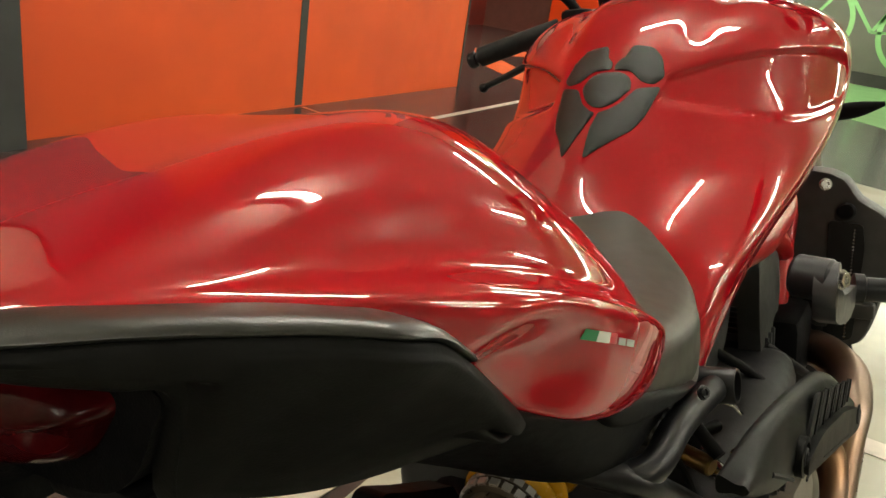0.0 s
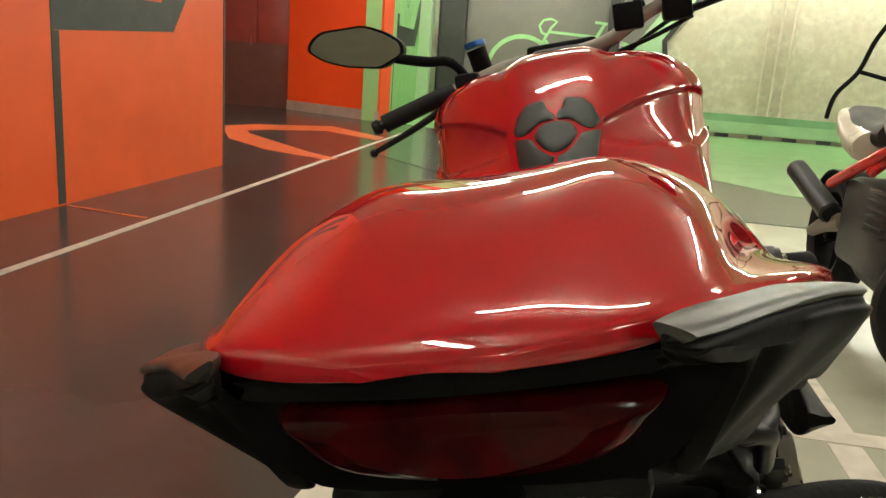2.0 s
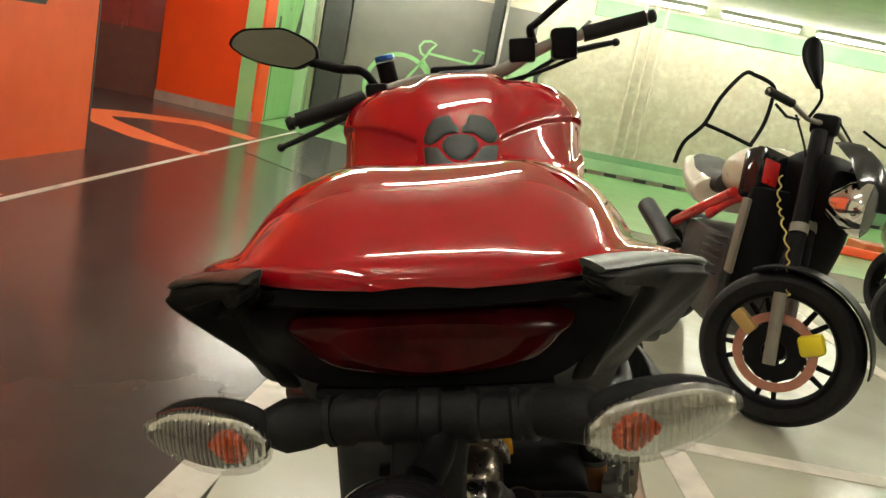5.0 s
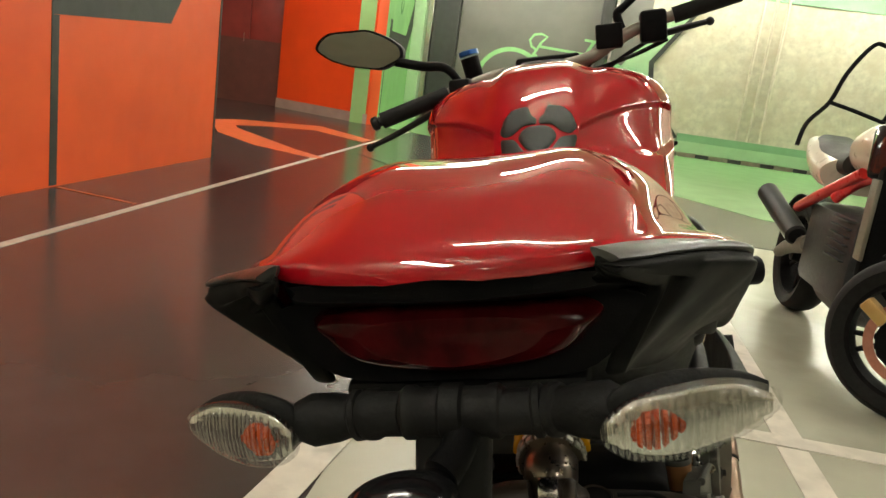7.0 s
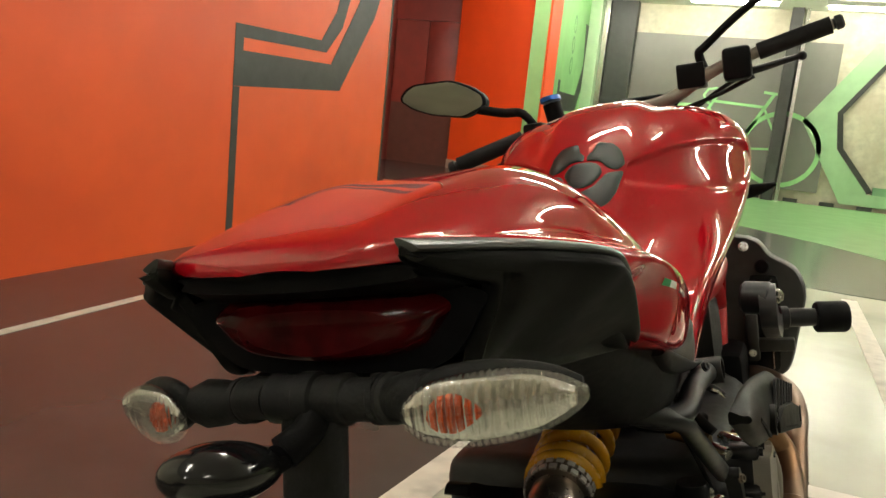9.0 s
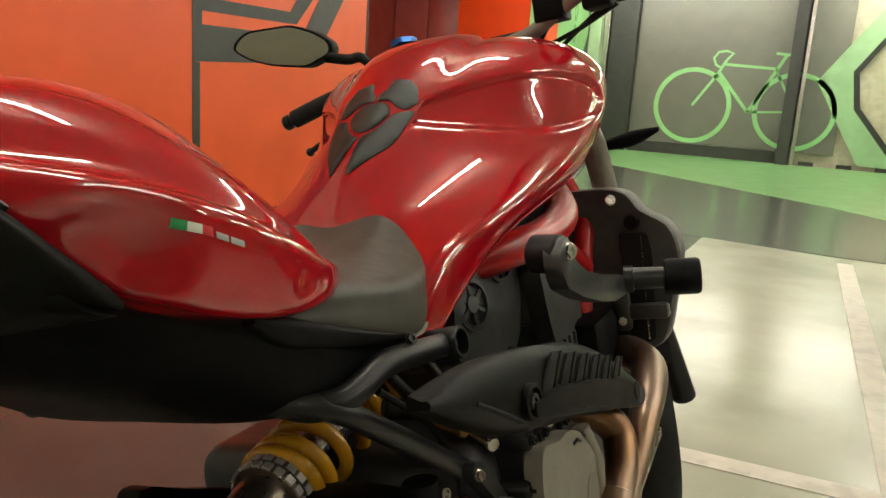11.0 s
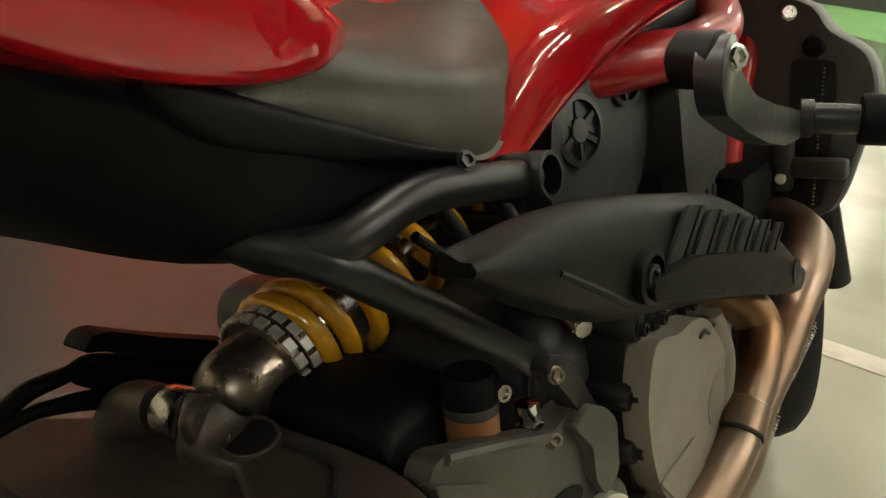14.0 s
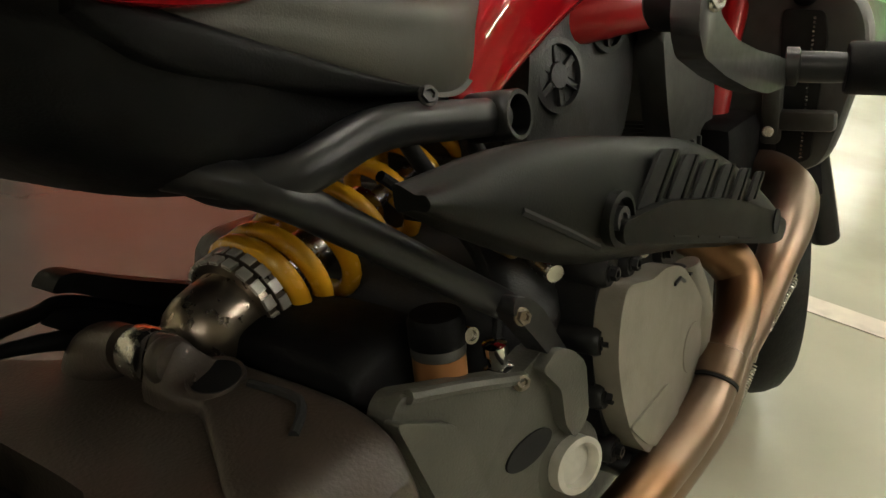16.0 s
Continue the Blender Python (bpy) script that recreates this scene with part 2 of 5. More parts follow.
def tube(path, radius, n=12, smooth=0, bm=None, cap=True):
    """A round bar along a path; radius is one number or one for each point."""
    bm = bm or bmesh.new()
    rad = radius if hasattr(radius, "__len__") else [radius] * len(path)
    if smooth:
        q = catmull([(*p, r) for p, r in zip(path, rad)], smooth)
        path, rad = [tuple(float(c) for c in v[:3]) for v in q], [float(v[3]) for v in q]
    pts = [Vector(p) for p in path]
    side, rows = None, []
    for i, p in enumerate(pts):
        d = (pts[min(i + 1, len(pts) - 1)] - pts[max(i - 1, 0)]).normalized()
        if side is None:
            side = d.cross(Vector((0, 0, 1)) if abs(d.z) < 0.9 else Vector((1, 0, 0))).normalized()
        side = (side - d * side.dot(d)).normalized()
        up = d.cross(side)
        rows.append([p + rad[i] * (side * math.cos(a) + up * math.sin(a)) for a in (2 * math.pi * j / n for j in range(n))])
    return grid(bm, rows, True, cap)


def lathe(profile, n=24, m=None, bm=None):
    """Turns (radius, height) pairs about z."""
    bm = bm or bmesh.new()
    m = m or Matrix.Identity(4)
    rows = [[m @ Vector((max(r, 1e-4) * math.cos(a), max(r, 1e-4) * math.sin(a), h)) for a in (2 * math.pi * j / n for j in range(n))] for r, h in profile]
    return grid(bm, rows, True, tuple(profile[0]) != tuple(profile[-1]))


def axis(p, q):
    """The pose whose z runs from p towards q."""
    d = Vector(q) - Vector(p)
    return Matrix.Translation(p) @ d.to_track_quat("Z", "Y").to_matrix().to_4x4()


def rod(p, q, r, n=16, bm=None, bevel=0.0):
    L = (Vector(q) - Vector(p)).length
    prof = [(r, 0), (r, L)] if not bevel else [(r - bevel, 0), (r, bevel), (r, L - bevel), (r - bevel, L)]
    return lathe(prof, n, axis(p, q), bm)


def prism(outline, depth, m, bevel=0.0, bm=None):
    """A flat outline (u, v) given depth along the pose's z."""
    bm = bm or bmesh.new()
    a = [bm.verts.new(m @ Vector((u, v, 0))) for u, v in outline]
    b = [bm.verts.new(m @ Vector((u, v, depth))) for u, v in outline]
    n = len(a)
    bm.faces.new(list(reversed(a)))
    bm.faces.new(b)
    side = [bm.faces.new((a[i], a[(i + 1) % n], b[(i + 1) % n], b[i])) for i in range(n)]
    if bevel:
        es = [e for e in {e for v in a + b for e in v.link_edges}]
        bmesh.ops.bevel(bm, geom=es, offset=bevel, segments=2, affect="EDGES", profile=0.5, clamp_overlap=True)
    return bm


def rounded(outline, r, n=4):
    """Rounds the corners of an outline."""
    out = []
    k = len(outline)
    for i in range(k):
        p0, p1, p2 = (Vector(outline[j % k]).to_2d() if hasattr(Vector(outline[j % k]), "to_2d") else Vector(outline[j % k]) for j in (i - 1, i, i + 1))
        d0, d1 = (p0 - p1), (p2 - p1)
        q = min(r, d0.length * 0.45, d1.length * 0.45)
        a, b = p1 + d0.normalized() * q, p1 + d1.normalized() * q
        for s in range(n + 1):
            f = s / n
            out.append(tuple((1 - f) ** 2 * a + 2 * f * (1 - f) * p1 + f * f * b))
    return out


def skin(sections, nu, nv, sculpt=None, cap=True, ease=0, turn=None):
    """A smooth closed skin over sections (each a closed ring of the same number of points)."""
    rings = []
    for s in sections:
        s = [tuple(p) for p in s]
        k = len(s)
        ring = catmull(s[-2:] + s + s[:3], 0 + (k + 4) * 12 + 1)
        ring = ring[24:24 + k * 12]
        pick = np.linspace(0, k * 12, nv, endpoint=False)
        rings.append(np.array([ring[int(round(i)) % (k * 12)] for i in pick]))
    rings = np.array(rings)
    cols = [catmull(rings[:, j, :], nu) for j in range(nv)]
    if ease:
        # fair the surface along its length and, less, round its sections
        q = np.array(cols, dtype=float)
        for _ in range(ease):
            q[:, 1:-1] = (q[:, :-2] + 2 * q[:, 1:-1] + q[:, 2:]) / 4
        for _ in range(ease // 8 if turn is None else turn):
            q[:, 1:-1] = (np.roll(q, 1, 0)[:, 1:-1] + 2 * q[:, 1:-1] + np.roll(q, -1, 0)[:, 1:-1]) / 4
        cols = [q[j] for j in range(nv)]
    pts = np.stack(cols, axis=1)
    if sculpt:
        for i in range(pts.shape[0]):
            for j in range(pts.shape[1]):
                pts[i, j] = sculpt(*pts[i, j])
    return grid(bmesh.new(), pts, True, cap)


def mirrored(half):
    """Closed ring from the right half of a section, given from the top centre to the bottom centre as (x, y, z)."""
    return list(half) + [(-x, y, z) for x, y, z in reversed(half[1:-1])]


def facing(p, right, up):
    """The pose with x along right, y along up."""
    r, u = Vector(right).normalized(), Vector(up).normalized()
    n = r.cross(u)
    return Matrix.Translation(p) @ Matrix((r, u, n)).transposed().to_4x4()


def structure(name, bm, material, label, parent=None, smooth=False):
    return tagged(part(name, bm, material, parent, smooth=smooth), label, name.rstrip("_0123456789").replace("_", " "), kind="structure")




# ---- the garage ----
CEILING, BACK = 3.45, 15.4
m0 = Matrix.Identity(4)
structure("floor", boxed((-9, -8, -0.3), (16, 16, 0.0)), FLOOR_DARK, "glossy dark brown resin floor of a parking garage")
structure("pavement_bays", prism([(-0.72, -6.5), (14, -6.5), (14, 5.62), (0.8, 5.82), (-0.09, 5.97), (-0.16, 5.0), (-0.60, 1.9)], 0.004, m0), FLOOR_LIGHT, "pale grey glossy resin floor of the parking bays")
structure("pavement_strip", prism([(-3.15, 12.1), (-1.7, 11.4), (1.0, 8.9), (2.0, 7.6), (14, 6.0), (14, 15.3), (-3.15, 15.3)], 0.004, m0), FLOOR_GREEN, "green painted strip of floor along the back wall")
structure("pavement_grey", prism([(-0.55, 6.02), (0.8, 5.86), (14, 5.66), (14, 5.98), (2.0, 7.56), (1.0, 8.86), (-1.7, 11.36), (-2.3, 11.6), (-2.3, 8.0)], 0.004, m0), FLOOR_GREY, "dark green-grey glossy resin floor")


def floor_line(name, a, b, w, material, label, z=0.004):
    a, b = Vector(a), Vector(b)
    d = (b - a).normalized()
    s = Vector((-d.y, d.x)) * w / 2
    structure(name, prism([tuple(a - s), tuple(b - s), tuple(b + s), tuple(a + s)], 0.003, pose(0, 0, z)), material, label)


floor_line("road_line", (-2.66, -6), (-2.44, 11.9), 0.05, LINE_WHITE, "thin white line painted on the dark floor", 0.0)
floor_line("bay_line_left", (-0.74, 0.7), (-0.56, 2.15), 0.11, LINE_WHITE, "white painted parking bay line")
floor_line("bay_line_cross", (0.0, 2.06), (9, 2.02), 0.09, LINE_WHITE, "white painted line across the parking bays")
floor_line("bay_line_middle", (0.62, -5), (0.75, 2.0), 0.10, LINE_WHITE, "white painted parking bay line")
floor_line("bay_line_front", (0.76, 2.1), (0.86, 5.6), 0.10, LINE_WHITE, "white painted parking bay line")
floor_line("bay_line_right", (2.30, 2.1), (2.50, 5.5), 0.10, LINE_WHITE, "white painted parking bay line")
floor_line("road_mark_thin", (-3.18, 3.98), (-2.6, 3.88), 0.03, LINE_ORANGE, "thin orange line painted on the dark floor", 0.0)
structure("road_mark_loop", prism([(-4.62, 9.30), (-4.35, 8.75), (-3.96, 8.03), (-3.26, 7.39), (-2.52, 7.04), (-2.42, 7.19), (-2.87, 7.54), (-4.0, 8.70), (-4.16, 8.99), (-3.95, 9.35), (-3.37, 9.80), (-2.54, 9.20), (-2.52, 9.60), (-3.5, 10.5), (-4.4, 9.80)], 0.004, m0), LINE_ORANGE, "orange loop painted on the dark floor")
structure("kerb_stop", boxed((5.6, 9.6, 0.004), (6.3, 10.1, 0.16), 0.02), LINE_ORANGE, "low orange wheel stop on the green floor")

structure("wall_west", prism([(-3.6, 2.0), (-3.254, 2.0), (-3.150, 6.11), (-3.6, 6.11)], CEILING, m0), ORANGE, "orange painted garage wall")
structure("wall_column", boxed((-3.6, 1.2, 0), (-3.14, 1.99, CEILING)), BLACK_PAINT, "dark grey painted column beside the orange wall")
structure("wall_west_rear", boxed((-3.5, -8, 0), (-3.2, 1.19, CEILING)), CONCRETE, "pale concrete garage wall")
structure("trim_corner", boxed((-3.5, 6.112, 0), (-3.145, 6.14, CEILING)), BLACK_PAINT, "black corner trim of the orange wall")
WALL_A = facing((-3.3046, 0, 0), (.0253, 1, 0), (0, 0, 1))
structure("wall_mark_line", prism([(3.93, 0.01), (4.0, 0.01), (4.0, 1.05), (3.93, 1.05)], 0.003, WALL_A), BLACK_PAINT, "black line painted on the orange wall")
structure("wall_mark_sign", prism([(3.93, 1.05), (5.30, 1.10), (5.80, 1.75), (6.05, 2.30), (5.75, 2.30), (5.50, 1.80), (5.14, 1.30), (4.02, 1.29), (4.02, 1.375), (5.06, 1.385), (5.28, 1.60), (5.55, 2.3), (5.35, 2.3), (5.18, 1.72), (4.98, 1.47), (3.93, 1.46)], 0.003, WALL_A), BLACK_PAINT, "large angular black sign painted on the orange wall")
structure("wall_recess_side", boxed((-6.7, 6.0, 0), (-6.4, 13.2, CEILING)), DARK_RED, "dark red wall of the recess")
structure("wall_recess_near", boxed((-6.4, 6.0, 0), (-3.5, 6.1, CEILING)), ORANGE, "orange back of the wall")
d1 = structure("door_1", boxed((-6.38, 13.0, 0), (-5.72, 13.05, 2.6), 0.004), DARK_RED, "dark red double metal door, closed")
part("door_leaf", boxed((-5.71, 13.0, 0.01), (-5.08, 13.05, 2.6), 0.004), DARK_RED, d1)
part("door_handle", rod((-5.80, 12.96, 1.05), (-5.80, 12.96, 1.2), .012), STEEL, d1)
part("kick_plate", boxed((-6.36, 12.99, 0.0), (-5.1, 12.998, 1.1)), BROWN_PLATE, d1)
structure("wall_over_door", boxed((-6.4, 13.0, 2.61), (-5.08, 13.3, CEILING)), DARK_RED, "dark red wall over the door")
mb = facing((-5.09, 12.9, 0), (1.89, -0.9, 0), (0, 0, 1))
LB = math.hypot(1.89, 0.9)
structure("wall_north", boxed((0, 0, -0.25), (LB, CEILING, 0), m=mb), ORANGE_BRIGHT, "bright orange painted end wall")
structure("baseboard", boxed((0, 0, 0.001), (LB - 0.01, 0.16, 0.02), m=mb), SKIRT, "pale brown skirting along the orange wall")
wg = structure("wall_green", boxed((-3.5, 12.02, 0), (-3.2, BACK, CEILING)), GREEN, "green painted wall with black markings")
WALL_G = facing((-3.2, 0, 0), (0, 1, 0), (0, 0, 1))
structure("wall_mark_frame", prism([(12.95, 1.22), (14.5, 1.25), (15.1, 2.05), (14.9, 2.9), (14.6, 2.9), (14.8, 2.15), (14.35, 1.55), (13.1, 1.56), (13.1, 1.75), (12.95, 1.75)], 0.003, WALL_G), BLACK_PAINT, "angular black mark painted on the green wall")
structure("wall_mark_seam", prism([(12.80, 0.02), (12.84, 0.02), (12.84, 1.22), (12.80, 1.22)], 0.003, WALL_G), BLACK_PAINT, "thin black line painted on the green wall")
for zc in (2.05, 2.42, 2.78):
    structure("wall_mark_ring", lathe([(.10, 0), (.10, .004), (.07, .004), (.07, 0), (.10, 0)], 20, WALL_G @ pose(13.75, zc, 0) @ Matrix.Scale(1.6, 4, (0, 1, 0))), GREEN_DARK, "ring painted on the green wall")
structure("trim_green", boxed((-3.2, BACK - 0.55, 0), (-2.98, BACK - 0.02, CEILING), 0.01), GREEN_PALE, "pale green door jamb")
structure("trim_steel", boxed((-2.97, BACK - 0.35, 0), (-2.86, BACK - 0.02, CEILING), 0.01), STEEL, "bare metal post")
structure("trim_post_left", boxed((-2.84, BACK - 0.30, 0), (-2.35, BACK - 0.02, CEILING)), BLACK_PAINT, "black post beside the grey panel")
structure("wall_back", boxed((-3.5, BACK, 0), (16, BACK + 0.3, CEILING)), CONCRETE, "pale rough concrete back wall")
panel = structure("wall_panel", boxed((-2.34, BACK - 0.06, 0.22), (1.30, BACK - 0.001, 2.90)), GREY_PANEL, "grey painted panel with a bicycle mural")
structure("trim_panel_foot", boxed((-2.34, BACK - 0.08, 0.0), (0.33, BACK - 0.002, 0.215)), BLACK_PAINT, "black plinth under the grey panel")
structure("trim_post_mid", boxed((0.36, BACK - 0.35, 0), (0.56, BACK - 0.07, CEILING)), BLACK_PAINT, "black post in front of the grey panel")
structure("trim_post_rail", boxed((0.60, BACK - 0.30, 0), (0.66, BACK - 0.07, CEILING)), STEEL, "bare metal rail beside the black post")
BACKM = facing((0, BACK - 0.06, 0), (1, 0, 0), (0, 0, 1))


def mural_stroke(pts, w, label):
    """A painted stroke along points (x, z), standing 3 mm proud of the panel."""
    bm = bmesh.new()
    n = len(pts)
    L_, R_ = [], []
    for i in range(n):
        p = Vector(pts[i])
        d = (Vector(pts[min(i + 1, n - 1)]) - Vector(pts[max(i - 1, 0)])).normalized()
        s = Vector((-d.y, d.x)) * w / 2
        L_.append(p + s)
        R_.append(p - s)
    rows_ = [[BACKM @ Vector((a.x, a.y, 0.0005)), BACKM @ Vector((b.x, b.y, 0.0005)), BACKM @ Vector((b.x, b.y, 0.004)), BACKM @ Vector((a.x, a.y, 0.004))] for a, b in zip(L_, R_)]
    part("stroke", grid(bm, rows_), MURAL_GREEN, panel, "", smooth=False)


for hx in (-1.22, 0.55):
    mural_stroke([(hx + .66 * math.cos(a), .94 + .66 * math.sin(a)) for a in np.linspace(0, 2 * math.pi, 49)], .085, "")
for pts, w in (([(-1.22, .94), (-.84, 1.52), (-.70, 1.80)], .05), ([(-.70, 1.80), (-.60, 1.92), (-.72, 1.96), (-.86, 1.93), (-.93, 1.82), (-.88, 1.70), (-.80, 1.66)], .045),
               ([(-.74, 1.72), (.17, 1.68)], .05), ([(-.80, 1.56), (-.23, .88)], .06), ([(-.23, .88), (.18, 1.68), (.30, 1.92)], .06), ([(.12, 1.95), (.42, 1.93)], .05), ([(-.23, .88), (.55, .94)], .04), ([(.17, 1.66), (.55, .94)], .04)):
    mural_stroke(pts, w, "")
hexg = structure("wall_mark_hexagon", prism([(0.85, 1.50), (1.70, 0.08), (5.0, 0.08), (5.0, 0.30), (2.12, 0.30), (1.50, 1.05), (1.40, 1.70), (2.25, 2.95), (1.85, 2.95)], 0.004, BACKM), MURAL_PALE, "large pale green angular shape painted on the wall")
structure("wall_mark_hexagon_edge", prism([(2.12, 0.302), (2.20, 0.36), (1.60, 1.08), (1.50, 1.68), (2.32, 2.93), (2.25, 2.95), (1.402, 1.70), (1.502, 1.052)], 0.005, BACKM), BLACK_PAINT, "dark edge of the painted angular shape")
structure("wall_mark_band_low", boxed((2.2, BACK - 0.05, 0.08), (16, BACK - 0.001, 0.44)), GREEN_MID, "green band along the foot of the concrete wall")
structure("wall_mark_band_high", boxed((2.35, BACK - 0.05, CEILING - 0.38), (16, BACK - 0.001, CEILING - 0.06)), GREEN_MID, "green band high on the concrete wall")
for k in range(14):
    structure("trim_foot", boxed((0.75 + .62 * k, BACK - 0.12, 0.0), (1.0 + .62 * k, BACK - 0.07, 0.075)), BLACK_PAINT, "black foot under the wall panel")
for px in (3.30, 3.52, 3.74):
    structure("trim_pipe", rod((px, BACK - .07, 0.45), (px, BACK - .07, CEILING), .028, 14), PIPE, "pale vertical pipe on the concrete wall")
structure("wall_south", boxed((-3.5, -8.3, 0), (16, -8, CEILING)), CONCRETE, "pale concrete wall")
structure("wall_east", boxed((16, -8.3, 0), (16.3, BACK + 0.3, CEILING)), CONCRETE, "pale concrete wall")
structure("ceiling", boxed((-9, -8.3, CEILING), (16.3, 16, CEILING + 0.25)), CEIL, "pale painted concrete garage ceiling")


# ---- ceiling lamps ----
def ceiling_lamp(x, y, along_y=True, length=1.5, drop=0.10):
    e = tagged(new("ceiling_lamp"), "white fluorescent batten lamp, lit, under the ceiling, some added as fill", "ceiling lamp", "garage ceiling lamps")
    h = length / 2
    part("housing", boxed((-0.06, -h, 0.03), (0.06, h, drop), 0.01), WHITE, e)
    part("tube", rod((0, -h + 0.04, 0.0), (0, h - 0.04, 0.0), 0.026, 12), TUBE_GLOW, e, "glowing white fluorescent tube")
    e.matrix_world = pose(x, y, CEILING - drop, 0, 0, 0 if along_y else 90)
    return e


for lx, ly, al in LAMPS:
    ceiling_lamp(lx, ly, bool(al))


# ---- the red motorcycle ----
bike = tagged(new("motorcycle"), "red naked motorcycle with a grey seat leaning on its side stand", "motorcycle")
BIKE_POSE = pose(0, 0, 0, 0, 0, -2.5) @ pose(0, 0, 0, 0, -13.6, 0)
SIDE = facing((0, 0, 0), (0, 1, 0), (0, 0, 1))       # outlines given as (y, z), depth along x


def side_plate(x, outline, depth, bevel=0.004, rnd=0.012):
    return prism(rounded(outline, rnd), depth, Matrix.Translation((x, 0, 0)) @ SIDE, bevel)


def hex_bolt(parent, p, d, r=0.007, h=0.006, material=None, name="bolt"):
    """A flanged hexagon bolt at p, its head along d."""
    bm = bmesh.new()
    q = Vector(p) + Vector(d).normalized()
    m = axis(p, q)
    lathe([(r * 1.25, 0), (r * 1.25, h * 0.3), (r, h * 0.35)], 14, m, bm)
    lathe([(r, h * 0.3), (r, h), (r * 0.6, h), (r * 0.55, h * 0.55), (0.001, h * 0.55)], 6, m, bm)
    return part(name, bm, material or STEEL, parent, smooth=False)


def wrap(outline, bvh, place, way, thick, cuts=14, lift=0.0006):
    """A thin patch: the outline (u, v) is set by place(u, v), laid on the surface along way, and given a thickness."""
    bm = bmesh.new()
    bm.faces.new([bm.verts.new((u, v, 0)) for u, v in outline])
    us, vs = [p[0] for p in outline], [p[1] for p in outline]
    for ax, vals in ((0, us), (1, vs)):
        for k in range(1, cuts):
            c = min(vals) + (max(vals) - min(vals)) * k / cuts
            n = Vector((1, 0, 0)) if ax == 0 else Vector((0, 1, 0))
            bmesh.ops.bisect_plane(bm, geom=bm.verts[:] + bm.edges[:] + bm.faces[:], plane_co=n * c, plane_no=n)
    low, high = {}, {}
    way = Vector(way).normalized()
    edge = {v for e in bm.edges if e.is_boundary for v in e.verts}
    for v in bm.verts:
        o = Vector(place(v.co.x, v.co.y))
        hit, nrm, _, _ = bvh.ray_cast(o - way * 0.3, way)
        if hit is None:
            hit, nrm, _, _ = bvh.find_nearest(o)
        if nrm.dot(way) > 0:
            nrm = -nrm
        low[v], high[v] = hit + nrm * lift, hit + nrm * (thick * (0.35 if v in edge else 1.0) + lift)
    out = bmesh.new()
    a = {v: out.verts.new(low[v]) for v in bm.verts}
    b = {v: out.verts.new(high[v]) for v in bm.verts}
    for f in bm.faces:
        out.faces.new([b[v] for v in f.verts])
        out.faces.new([a[v] for v in reversed(f.verts)])
    for e in bm.edges:
        if e.is_boundary:
            v, w = e.verts
            out.faces.new((a[v], a[w], b[w], b[v]))
    bm.free()
    return out


def smooth_edge(v, a, b):
    f = min(1, max(0, (v - a) / (b - a)))
    return f * f * (3 - 2 * f)


def tree_of(ob):
    bm = bmesh.new()
    bm.from_mesh(ob.data)
    t = BVHTree.FromBMesh(bm)
    bm.free()
    return t


# tail and seat cover
def tail_half(y, zc, r1, z1, r2, z2, cx, cz, wx, wz, bx, bz):
    """Half section of the tail: flat crown, ridge, shoulder, crease, ledge and lower edge."""
    return mirrored([(0, y, zc), (r1 * 0.55, y, zc + (z1 - zc) * 0.5), (r1, y, z1), (r2, y, z2), (r2 * 0.4 + cx * 0.6 + 0.002, y, z2 * 0.5 + cz * 0.5), (cx, y, cz), (cx * 0.4 + wx * 0.6, y, cz * 0.4 + wz * 0.6 + 0.001), (wx, y, wz),
                     (wx * 0.5 + bx * 0.5 + 0.002, y, wz * 0.5 + bz * 0.5), (bx, y, bz), (bx * 0.9, y, bz - 0.002), (bx * 0.5, y, bz - 0.001), (0, y, bz)])


